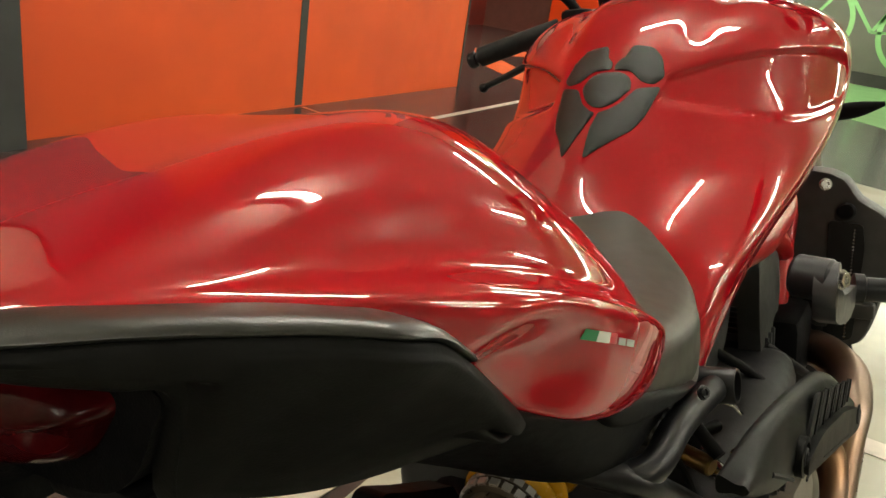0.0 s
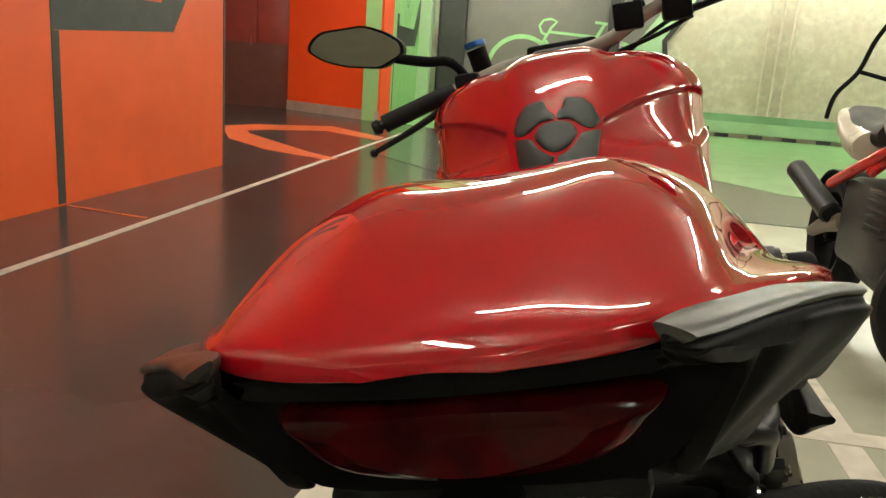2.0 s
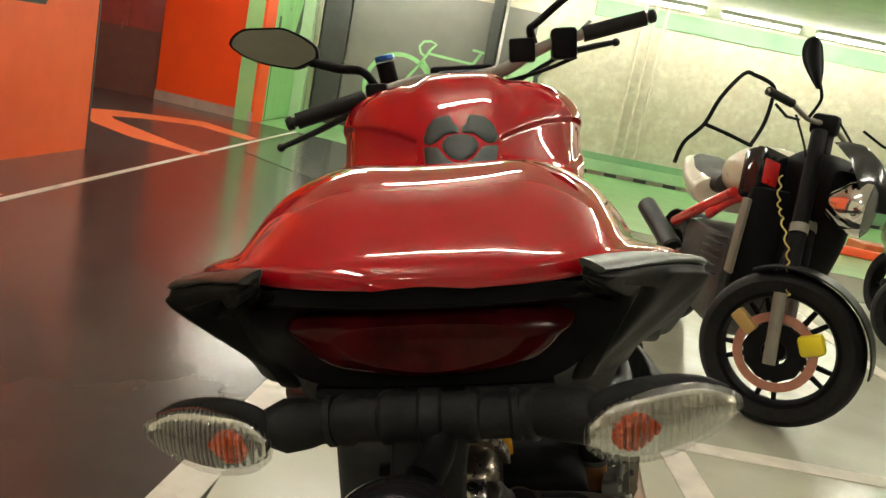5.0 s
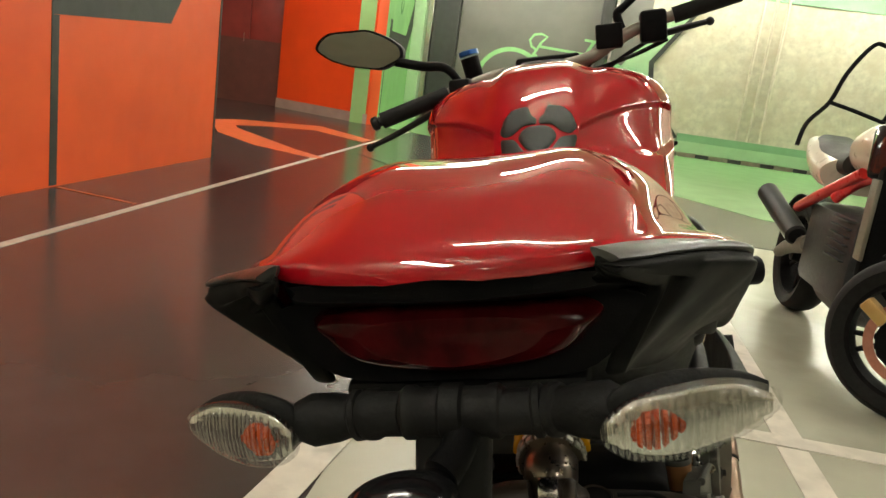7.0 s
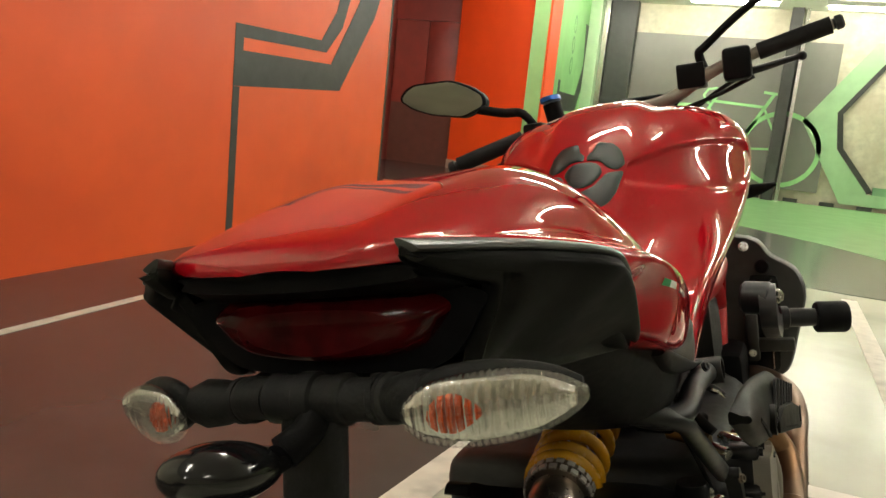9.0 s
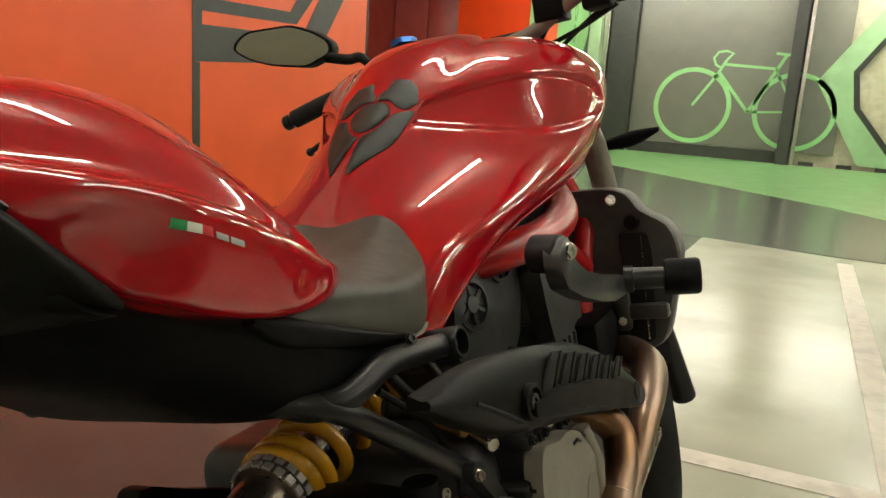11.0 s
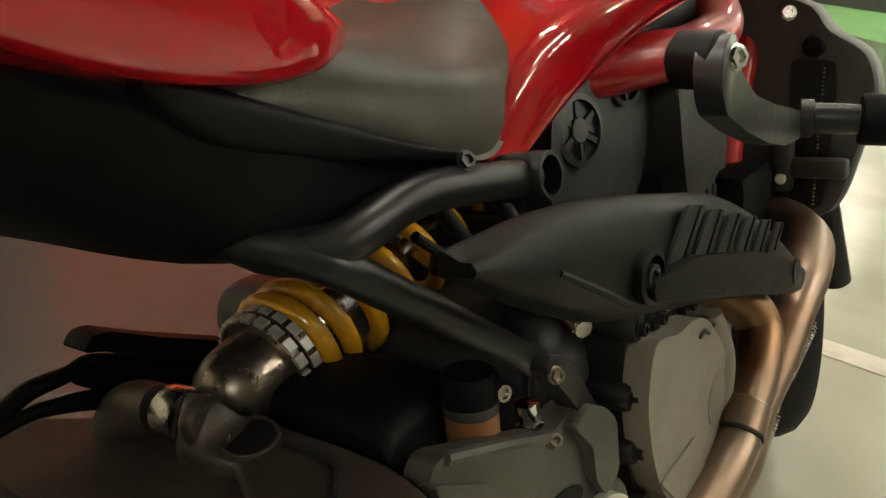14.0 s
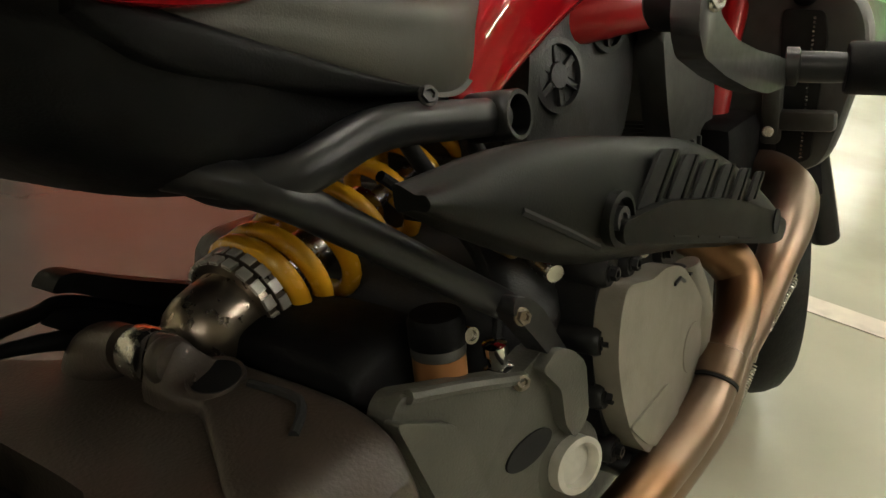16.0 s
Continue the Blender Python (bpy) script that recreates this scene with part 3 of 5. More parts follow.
TAIL = [(-0.023, 0.952, 0.014, 0.952, 0.026, 0.952, 0.034, 0.951, 0.036, 0.950, 0.034, 0.947),
        (-0.020, 0.958, 0.030, 0.958, 0.050, 0.9575, 0.062, 0.956, 0.065, 0.953, 0.063, 0.947),
        (-0.012, 0.964, 0.044, 0.9635, 0.072, 0.962, 0.090, 0.959, 0.094, 0.955, 0.092, 0.947),
        (0.006, 0.970, 0.052, 0.9690, 0.088, 0.965, 0.110, 0.9595, 0.117, 0.955, 0.115, 0.947),
        (0.030, 0.976, 0.058, 0.975, 0.098, 0.969, 0.124, 0.9575, 0.132, 0.952, 0.130, 0.945),
        (0.060, 0.983, 0.064, 0.982, 0.107, 0.974, 0.135, 0.954, 0.150, 0.947, 0.148, 0.940),
        (0.090, 0.988, 0.071, 0.988, 0.113, 0.979, 0.141, 0.950, 0.167, 0.941, 0.164, 0.930),
        (0.120, 0.993, 0.077, 0.993, 0.118, 0.982, 0.146, 0.946, 0.183, 0.934, 0.178, 0.910),
        (0.150, 0.997, 0.081, 0.998, 0.123, 0.984, 0.151, 0.941, 0.198, 0.925, 0.190, 0.884),
        (0.190, 1.000, 0.084, 1.002, 0.128, 0.984, 0.164, 0.931, 0.210, 0.914, 0.200, 0.854),
        (0.235, 1.000, 0.085, 1.002, 0.131, 0.979, 0.182, 0.914, 0.216, 0.898, 0.204, 0.832),
        (0.280, 0.993, 0.085, 0.994, 0.130, 0.966, 0.194, 0.893, 0.215, 0.880, 0.203, 0.818),
        (0.325, 0.978, 0.083, 0.978, 0.126, 0.946, 0.196, 0.868, 0.211, 0.858, 0.202, 0.810),
        (0.365, 0.957, 0.079, 0.956, 0.118, 0.922, 0.191, 0.848, 0.203, 0.840, 0.195, 0.810),
        (0.400, 0.934, 0.072, 0.933, 0.108, 0.898, 0.176, 0.836, 0.188, 0.829, 0.182, 0.813),
        (0.435, 0.908, 0.063, 0.907, 0.095, 0.877, 0.146, 0.836, 0.156, 0.829, 0.150, 0.818),
        (0.490, 0.862, 0.050, 0.862, 0.074, 0.850, 0.094, 0.840, 0.098, 0.836, 0.094, 0.826)]


def tail_sculpt(x, y, z):
    # hollow in the flank behind the lower lobe
    r = math.hypot((y - 0.170) / 0.062, (z - 0.876) / 0.044)
    if abs(x) > 0.13:
        x -= math.copysign(0.020 * (1 - smooth_edge(r, 0.30, 1.0)), x)
    return x, y, z


tail = part("tail_cover", skin([tail_half(*r) for r in TAIL], 130, 192, tail_sculpt, ease=60, turn=16), RED, bike, "glossy red tail and seat cover", angle=60)
tail_tree = tree_of(tail)
DEC_GREEN = mat("decal_green", (0.02, 0.22, 0.08), 0.3, var=0.05)
DEC_GREY = mat("decal_grey", (0.42, 0.40, 0.40), 0.3, var=0.1)
DEC_RED = mat("decal_red", (0.55, 0.03, 0.04), 0.3, var=0.05)
for s in (1, -1):
    for k, (a, b, m_) in enumerate(((0.0, 0.014, DEC_GREEN), (0.0142, 0.028, WHITE), (0.0282, 0.040, DEC_RED), (0.044, 0.060, DEC_GREY), (0.063, 0.082, DEC_GREY))):
        h = 0.0058 if k < 3 else 0.0040
        part("decal", wrap([(a, 0), (b, 0), (b, h), (a, h)], tail_tree, lambda u, v: (s * 0.21, 0.210 + u * 0.60, 0.889 - u * 0.25 + v), (-s, 0, 0), 0.0005, 3), m_, tail)

# rider seat
SEATS = [(0.28, 0.845, 0.10, 0.150, 0.825, 0.815), (0.31, 0.85, 0.105, 0.176, 0.820, 0.806), (0.36, 0.85, 0.112, 0.186, 0.815, 0.790), (0.41, 0.845, 0.118, 0.1885, 0.806, 0.775), (0.47, 0.830, 0.125, 0.189, 0.795, 0.757), (0.52, 0.825, 0.125, 0.185, 0.79, 0.748),
         (0.565, 0.828, 0.12, 0.172, 0.79, 0.755), (0.62, 0.838, 0.10, 0.150, 0.80, 0.765), (0.68, 0.858, 0.07, 0.11, 0.82, 0.79)]
seat = part("seat", skin([mirrored([(0, y, zt - 0.004), (w1 * 0.6, y, zt), (w1, y, zt - 0.004), (w2 * 0.96, y, zm + 0.012), (w2, y, zm - 0.012), (w2 * 0.985, y, zb), (w2 * 0.9, y, zb - 0.004), (0, y, zb)]) for y, zt, w1, w2, zm, zb in SEATS], 48, 80), SEAT, bike, "grey vinyl rider seat")


# fuel tank: rings by height
def tank_half(z, yr, ys, ym, yf, w, wr):
    return mirrored([(0, yr, z), (wr * 0.6, yr * 0.92 + ys * 0.08, z), (wr, yr * 0.78 + ys * 0.22, z), (w * 0.80, yr * 0.38 + ys * 0.62, z), (w * 0.95, ys + (ym - ys) * 0.22, z), (w, ym, z), (w * 0.96, ym * 0.40 + yf * 0.60, z), (w * 0.72, yf - 0.012, z), (w * 0.3, yf, z), (0, yf, z)])


TANK = [(0.732, 0.60, 0.525, 0.560, 0.600, 0.178, 0.10), (0.764, 0.62, 0.522, 0.60, 0.68, 0.184, 0.10),
        (0.800, 0.64, 0.556, 0.66, 0.77, 0.192, 0.10), (0.822, 0.648, 0.590, 0.71, 0.90, 0.200, 0.10), (0.836, 0.654, 0.640, 0.80, 1.05, 0.207, 0.10),
        (0.858, 0.668, 0.780, 0.92, 1.12, 0.217, 0.10), (0.892, 0.690, 0.920, 1.00, 1.16, 0.228, 0.10), (0.932, 0.724, 1.010, 1.06, 1.21, 0.238, 0.10),
        (0.975, 0.775, 1.050, 1.11, 1.26, 0.242, 0.09), (1.020, 0.828, 1.020, 1.10, 1.29, 0.241, 0.11),
        (1.056, 0.876, 1.020, 1.10, 1.29, 0.224, 0.11), (1.082, 0.914, 1.030, 1.10, 1.27, 0.190, 0.10), (1.098, 0.955, 1.03, 1.09, 1.22, 0.13, 0.06), (1.104, 1.00, 1.04, 1.10, 1.17, 0.06, 0.03)]


def tank_sculpt(x, y, z):
    ax = abs(x)
    # scoop high on the side
    r = math.hypot((y - 0.950) / 0.185, (z - 0.971) / (0.030 + 0.016 * smooth_edge(y, 0.78, 0.92)))
    if ax > 0.07:
        d = 1 - smooth_edge(r, 0.80, 1.0)
        x -= math.copysign(0.0066 * d, x)
        y += 0.006 * d * (1 - smooth_edge(y, 0.82, 1.0))
    # step between the middle dome and the shoulders
    z -= (0.008 * smooth_edge(ax, 0.085, 0.13) + 0.011 * math.exp(-((ax - 0.092) / 0.022) ** 2)) * smooth_edge(z, 1.0, 1.06)
    return x, y, z


tank = part("tank", skin([tank_half(*r) for r in TANK], 150, 200, tank_sculpt, ease=190), RED, bike, "glossy red fuel tank", angle=60)
tank_tree = tree_of(tank)
on_back = lambda u, v: (u, 0.82 + 1.2 * (v - 1.013), v)
for nm, ol in (("pad_wing", [(-0.058, 0.997), (-0.050, 1.019), (-0.036, 1.030), (-0.012, 1.032), (-0.006, 1.016), (0.002, 1.012), (0.003, 1.003), (-0.020, 1.002), (-0.034, 0.992), (-0.048, 0.990)]),
               ("pad_wing", [(0.006, 1.003), (0.007, 1.012), (0.014, 1.016), (0.020, 1.032), (0.044, 1.030), (0.058, 1.020), (0.067, 1.000), (0.056, 0.990), (0.042, 0.992), (0.028, 1.002)]),
               ("pad_centre", [(-0.027, 0.984), (-0.020, 0.996), (-0.008, 1.000), (0.016, 1.000), (0.028, 0.996), (0.035, 0.984), (0.022, 0.968), (0.010, 0.962), (-0.002, 0.962), (-0.014, 0.968)]),
               ("pad_petal", [(-0.056, 0.989), (-0.032, 0.984), (-0.018, 0.966), (-0.004, 0.958), (0.002, 0.957), (-0.004, 0.945), (-0.022, 0.913), (-0.032, 0.930), (-0.044, 0.942), (-0.050, 0.956)]),
               ("pad_petal", [(0.066, 0.990), (0.040, 0.984), (0.026, 0.966), (0.012, 0.958), (0.006, 0.957), (0.002, 0.940), (0.004, 0.912), (0.030, 0.930), (0.050, 0.944), (0.058, 0.958)])):
    part(nm, wrap(rounded(ol, 0.005, 3), tank_tree, on_back, (0, 0.77, -0.64), 0.0022, 10), PAD, tank, "dark grey rubber tank protector piece", angle=60)
part("filler_cap", lathe([(0.045, 0), (0.045, 0.006), (0.040, 0.010), (0.001, 0.011)], 28, pose(0, 1.12, 1.102)), ALU_DARK, tank)

# undertail, tail lamp, grab handles
# stations of the grab handle: y, outer edge x and z, foot x and z, width of the flat top
th = lambda d: min(.022, d)
GRAB_ROWS = ((-0.028, 0.106, 0.9530, 0.101, 0.947, 0.011), (-0.012, 0.121, 0.9505, 0.110, 0.938, 0.020), (0.010, 0.138, 0.9475, 0.122, 0.929, 0.024), (0.030, 0.153, 0.9440, 0.128, 0.918, 0.027), (0.040, 0.161, 0.9420, 0.104, 0.867, 0.029),
             (0.060, 0.176, 0.9375, 0.108, 0.859, 0.030), (0.080, 0.193, 0.9315, 0.120, 0.853, 0.032), (0.098, 0.198, 0.9250, 0.131, 0.850, 0.030), (0.118, 0.198, 0.9100, 0.141, 0.848, 0.024), (0.142, 0.195, 0.8900, 0.150, 0.846, 0.018), (0.166, 0.191, 0.8700, 0.159, 0.844, 0.013), (0.184, 0.185, 0.8560, 0.168, 0.843, 0.009))
under = part("undertail", skin([mirrored([(0, y, zt), (w * 0.94, y, zt), (w, y, zm * .4 + zt * .6), (w * .97, y, zm), (w * bw, y, zb), (0, y, zb - 0.004)]) for y, zt, w, zm, zb, bw in
                        ((-0.008, 0.944, 0.094, 0.940, 0.934, .92), (0.010, 0.943, 0.104, 0.936, 0.928, .92), (0.030, 0.940, 0.112, 0.932, 0.922, .92), (0.055, 0.934, 0.128, 0.922, 0.908, .85), (0.075, 0.932, 0.130, 0.905, 0.868, .60), (0.13, 0.915, 0.135, 0.868, 0.822, .42), (0.22, 0.86, 0.160, 0.825, 0.794, .50), (0.30, 0.812, 0.178, 0.788, 0.744, .72),
                         (0.345, 0.793, 0.189, 0.768, 0.714, .80), (0.375, 0.784, 0.188, 0.76, 0.722, .84), (0.42, 0.770, 0.180, 0.752, 0.728, .88), (0.52, 0.748, 0.174, 0.738, 0.724, .92), (0.58, 0.745, 0.16, 0.735, 0.722, .92))], 60, 56, ease=24), BLACK, bike, "black plastic undertail panel")
for s in (-1, 1):
    part("side_strip", skin([[(s * (x - 0.012), y, zt), (s * (x + 0.004), y, zt - 0.002), (s * (x + 0.006), y, (zt + zb) / 2), (s * (x + 0.002), y, zb), (s * (x - 0.012), y, zb)] for x, y, zt, zb in
                             ((0.183, 0.285, 0.822, 0.812), (0.184, 0.315, 0.812, 0.790), (0.186, 0.37, 0.792, 0.772), (0.188, 0.44, 0.768, 0.757), (0.186, 0.485, 0.756, 0.750))], 24, 20), BLACK, bike)
    rows = GRAB_ROWS if s > 0 else [(y, xo + .017 * math.exp(-((y - .040) / .022) ** 2) - .010 * smooth_edge(y, .06, .10), zo - .006 * math.exp(-((y - .045) / .03) ** 2), xi, zi, tw) for y, xo, zo, xi, zi, tw in GRAB_ROWS]
    part("grab_handle", skin([[(s * (xo - tw), y, zo + .004), (s * (xo - .006), y, zo + .0015), (s * xo, y, zo - .004), (s * (xo - .002), y, zo - .7 * th(zo - zi)), (s * (xi + .012), y, zi + .5 * th(zo - zi)), (s * (xi + .004), y, zi), (s * (xi - .007), y, zi + .005), (s * (xo - min(.030, tw * .9)), y, zo - th(zo - zi)), (s * (xo - tw - .001), y, zo - .5 * th(zo - zi))] for y, xo, zo, xi, zi, tw in rows], 60, 54), GRAB_BODY, bike, "matt black plastic grab handle", angle=50)
    # added strip: puts the ceiling's sheen on the upward face of the handle
    part("grip_top", skin([[(s * (xo - tw - .003), y, zo + .0088), (s * (xo - .007), y, zo + .0068), (s * (xo + .0012), y, zo + .0015), (s * (xo - .008), y, zo - .001), (s * (xo - tw), y, zo + .001)] for y, xo, zo, xi, zi, tw in rows[:9]], 40, 20), GRAB_SHEEN, bike, "added paler strip for the sheen on top of the grab handle", angle=50)
lamp = part("tail_light", skin([mirrored([(0, y, .925 - i), (w * .75, y, .923 - i), (w, y, .915 - i), (w * .96, y, .902), (w * .68, y, .880 + i), (0, y, .873 + i)]) for y, w, i in ((0.09, 0.097, 0), (0.044, 0.097, 0), (0.026, 0.094, .002), (0.014, 0.084, .005), (0.007, 0.062, .010))], 24, 60), TAIL_RED, bike, "dark red tail light lens", angle=30)
part("lamp_housing", skin([mirrored([(0, y, .928), (.112, y, .922), (.116, y, .904), (.082, y, .870), (0, y, .866)]) for y in (0.03, 0.08, 0.16)], 8, 48), BLACK, bike)


def signal(s):
    """Rear turn signal: stalk with rubber bellows, dark shell, clear ribbed lens, bulb and reflector."""
    DZ, squeeze = (-0.004, 1.0) if s > 0 else (-0.009, 0.96)
    along = lambda x: s * (.1885 - (.1885 - x) * squeeze)

    def back(x, y, z):
        # the inner end stands further back than the tip
        f = smooth_edge(.19 - abs(x), 0, .10)
        dx, dy, dz = (.005, 0, .004) if s > 0 else (-.009, .026, -.010)
        return x + dx, y - .026 * f + .006 * (1 - f) + dy, z + (.007 if s > 0 else .011) * f + dz
    sg = part("turn_signal", skin([[(along(x), -0.003 + r * 0.5 * math.cos(a), 0.857 + DZ + zz + 1.12 * r * math.sin(a)) for a in (2 * math.pi * k / 12 for k in range(12))] for x, r, zz in
              ((0.088, .005, .000), (0.096, .0135, .001), (0.115, .0185, .002), (0.14, .0175, .005), (0.166, .0115, .008), (0.183, .003, .010))], 30, 36, back), RUBBER, bike, "black turn signal shell with a clear lens")

    def ribs(x, y, z):
        return back(x, y - 0.0007 * math.cos(abs(x) * 2 * math.pi / 0.0037), z)
    part("lens", skin([[(along(x), -0.012 + yy - r * 0.55 * max(0, math.cos(a)) + 0.002 * (math.cos(a) < 0), 0.854 + DZ + zz + r * 1.10 * math.sin(a)) for a in (2 * math.pi * k / 12 for k in range(12))] for x, r, zz, yy in
          ((0.0865, .003, -.002, -.006), (0.090, .009, -.002, -.004), (0.102, .0165, -.001, -.003), (0.125, .0205, .001, -.003), (0.15, .0195, .004, -.003), (0.172, .0135, .007, -.003), (0.186, .0055, .009, -.002), (0.1885, .001, .0095, 0))], 190, 48, ribs), LENS_SHELL, sg, "clear ribbed signal lens").visible_shadow = False
    part("reflector", skin([[(along(x), -0.0165 + 0.003 * math.cos(a), 0.855 + DZ + zz + 1.1 * r * math.sin(a)) for a in (2 * math.pi * k / 10 for k in range(10))] for x, r, zz in
          ((0.090, .006, -.002), (0.105, .014, 0), (0.13, .0165, .001), (0.16, .014, .005), (0.182, .005, .008))], 140, 24, lambda x, y, z: back(x, y - 0.0012 * abs(((x / 0.0060) % 1) - .5) - 0.0010 * abs(((z / 0.0075) % 1) - .5), z)), REFLECTOR, sg, "silvered reflector")
    part("bulb", skin([[(along(x), -0.0205 + r * 0.30 * math.cos(a), 0.8535 + DZ + zz + 1.05 * r * math.sin(a)) for a in (2 * math.pi * k / 10 for k in range(10))] for x, r, zz in ((0.1030, .001, -.001), (0.1040, .004, -.001), (0.107, .0080, 0), (0.112, .0102, .001), (0.119, .0108, .0015), (0.125, .0080, .002), (0.130, .0042, .002), (0.1335, .001, .002))], 120, 24, lambda x, y, z: back(x, y - 0.0006 * math.cos(z * 2 * math.pi / 0.004) + .008 * ((abs(x) / .0048) % 1 > .66), z)), AMBER, sg, "amber bulb")
    prof = [(0.030, .0145), (0.050, .0145), (0.052, .017), (0.056, .017), (0.058, .0145), (0.061, .0145), (0.063, .017), (0.067, .017), (0.069, .0145), (0.073, .0145), (0.080, .0165), (0.096, .018), (0.108, .012)]
    sy, sz = (0, .003) if s > 0 else (.024, -.010)
    part("stalk", tube([(s * x, -0.002 - 0.45 * max(0, x - 0.06) + sy * smooth_edge(x, .03, .10), 0.856 + .10 * max(0, x - .06) + sz * smooth_edge(x, .03, .10)) for x, r in prof], [r for x, r in prof], 18), RUBBER, sg)


signal(1)
signal(-1)
br = tube([(x_, 0, .856) for x_ in (-.034, -.030, -.024, -.022, -.008, -.006, .006, .008, .022, .024, .030, .034)], [.014, .0175, .0175, .016, .016, .0185, .0185, .016, .016, .0175, .0175, .014], 20)
bracket = part("plate_bracket", br, RUBBER, bike, "black bracket under the tail light")
part("bracket_arm", boxed((-0.022, 0.004, 0.846), (0.022, 0.10, 0.862), 0.005), RUBBER, bracket)
part("bracket_plate", boxed((-0.085, 0.04, 0.846), (0.085, 0.13, 0.862), 0.006), RUBBER, bracket)
part("bracket_leg", skin([[(x_ - .020, y_, z_), (x_ + .020, y_, z_), (x_ + .020, y_ + .018, z_), (x_ - .020, y_ + .018, z_)] for x_, y_, z_ in ((0, -.008, .852), (-.004, -.010, .81), (-.010, -.012, .75), (-.014, -.014, .66))], 14, 24), RUBBER, bracket)
part("plate_lamp", skin([[(-.016 + .030 * k_ * math.cos(a) + .006 * u_, -.078 + u_ * .036, .834 + .019 * k_ * math.sin(a) - .006 * u_) for a in (2 * math.pi * k / 14 for k in range(14))] for u_, k_ in ((-1, .05), (-.93, .4), (-.7, .76), (-.3, .98), (.1, 1), (.5, .85), (.85, .6), (1.2, .45))], 30, 42), BLACK_GLOSS, bracket, "glossy black number plate lamp")
part("lamp_arm", tube([(-.004, -.034, .830), (.004, -.018, .838), (.006, -.004, .848)], [.012, .011, .012], 14, 10), BLACK, bracket)


# rear wheel, hugger, swingarm
def wheel(parent, name, c, R, w, steer=0.0, rim=None, spokes=5, width=0.02):
    m = Matrix.Translation(c) @ pose(0, 0, 0, 0, 0, steer) @ pose(0, 0, 0, 0, 90, 0)
    tyre = part(name, lathe([(R - .085, -w * .36), (R - .07, -w * .43), (R - .035, -w * .5), (R - .014, -w * .36), (R - .003, -w * .16), (R, 0), (R - .003, w * .16), (R - .014, w * .36), (R - .035, w * .5), (R - .07, w * .43), (R - .085, w * .36), (R - .085, -w * .36)], 64, m), RUBBER, parent, "black rubber tyre")
    part("rim", lathe([(R - .08, -w * .40), (R - .095, -w * .36), (R - .105, -w * .1), (R - .105, w * .1), (R - .095, w * .36), (R - .08, w * .40), (R - .088, w * .3), (R - .088, -w * .3), (R - .08, -w * .40)], 48, m), rim or BLACK, tyre)
    part("hub", lathe([(.012, -w * .5), (.035, -w * .45), (.045, -w * .2), (.045, w * .2), (.035, w * .45), (.012, w * .5)], 24, m), rim or BLACK, tyre)
    for k in range(spokes):
        a = 2 * math.pi * k / spokes
        for da in (-0.16, 0.16):
            part("spoke", tube([m @ Vector((.04 * math.cos(a), .04 * math.sin(a), 0)), m @ Vector(((R - .10) * math.cos(a + da), (R - .10) * math.sin(a + da), 0))], [width * .55, width * .4], 8), rim or BLACK, tyre)
    return tyre


wheel(bike, "rear_wheel", (-0.01, .06, .315), .315, .180, 0, None, 5, .03)
rows = []
for a in np.linspace(radians(104), radians(66), 24):
    rows.append([(x, .06 + (rr + dz) * math.cos(a), .315 + (rr + dz) * math.sin(a)) for rr, xs in ((.342, ((-.105, -.02), (-.06, 0), (0, .004), (.06, 0), (.105, -.02))), (.348, ((.105, -.02), (.06, 0), (0, .004), (-.06, 0), (-.105, -.02)))) for x, dz in xs])
part("rear_mudguard", grid(bmesh.new(), rows), BLACK, bike, "black plastic rear mudguard")
swing = part("swingarm", prism(rounded([(-.20, .22), (-.13, .297), (-.04, .288), (.06, .288), (.107, .285), (.14, .20), (.205, .19), (.218, .29), (.192, .36), (.160, .412), (.10, .428), (.030, .424), (-.068, .380), (-.126, .346), (-.20, .33)], .03), .105, Matrix.Translation((0, 0, .464)), .014), CAST_BROWN, bike, "dark cast swingarm")
part("swingarm_neck", prism(rounded([(-.15, .38), (.15, .38), (.12, .60), (-.12, .60)], .03), .08, Matrix.Translation((0, 0, .43)), .014), CAST_BROWN, swing)
part("swingarm_arm", tube([(.175, .24, .515), (.165, .14, .45), (.15, .02, .36), (.14, -.02, .33)], [.044, .044, .040, .034], 18, 20), CAST_BROWN, swing)
ARM = [(.030, .593, .362, .394, .0165), (.046, .591, .361, .400, .017), (.060, .588, .362, .412, .020), (.078, .583, .368, .419, .018), (.10, .581, .357, .421, .018), (.13, .580, .340, .421, .018), (.165, .577, .320, .420, .018), (.20, .570, .312, .412, .018), (.222, .556, .320, .40, .014)]
part("swingarm_pad", skin([[(x, b, z - .018), (x, b + .003, z - .006), (x, b + .4 * (f - b), z + (r if x < .05 else 0) - .001), (x, b + .7 * (f - b), z + (r * .9 if x < .05 else 0)), (x, f - .006, z - .002), (x, f, z - .012), (x, f + .002, z - .034), (x, (b + f) / 2, z - .044), (x, b + .002, z - .034)] for x, z, b, f, r in ARM], 40, 54), CAST_BROWN, swing, angle=50)
part("swingarm_cheek", tube([(-.062, .386, .556), (-.048, .381, .574), (-.028, .378, .586), (-.003, .378, .592)], [.030, .025, .021, .0170], 24, 14), CAST_BROWN, swing)
for x0, x1 in ((.034, .050),):
    part("swingarm_lug", lathe([(.006, 0), (.014, .001), (.0165, .004), (.0170, (x1 - x0) / 2), (.0165, x1 - x0 - .004), (.014, x1 - x0 - .001), (.006, x1 - x0)], 28, axis((x0, .378, .594), (x0 + 1, .378, .594))), CAST_BROWN, swing)
boss_m = axis((.070, .391, .5755), (.092, .371, .70))
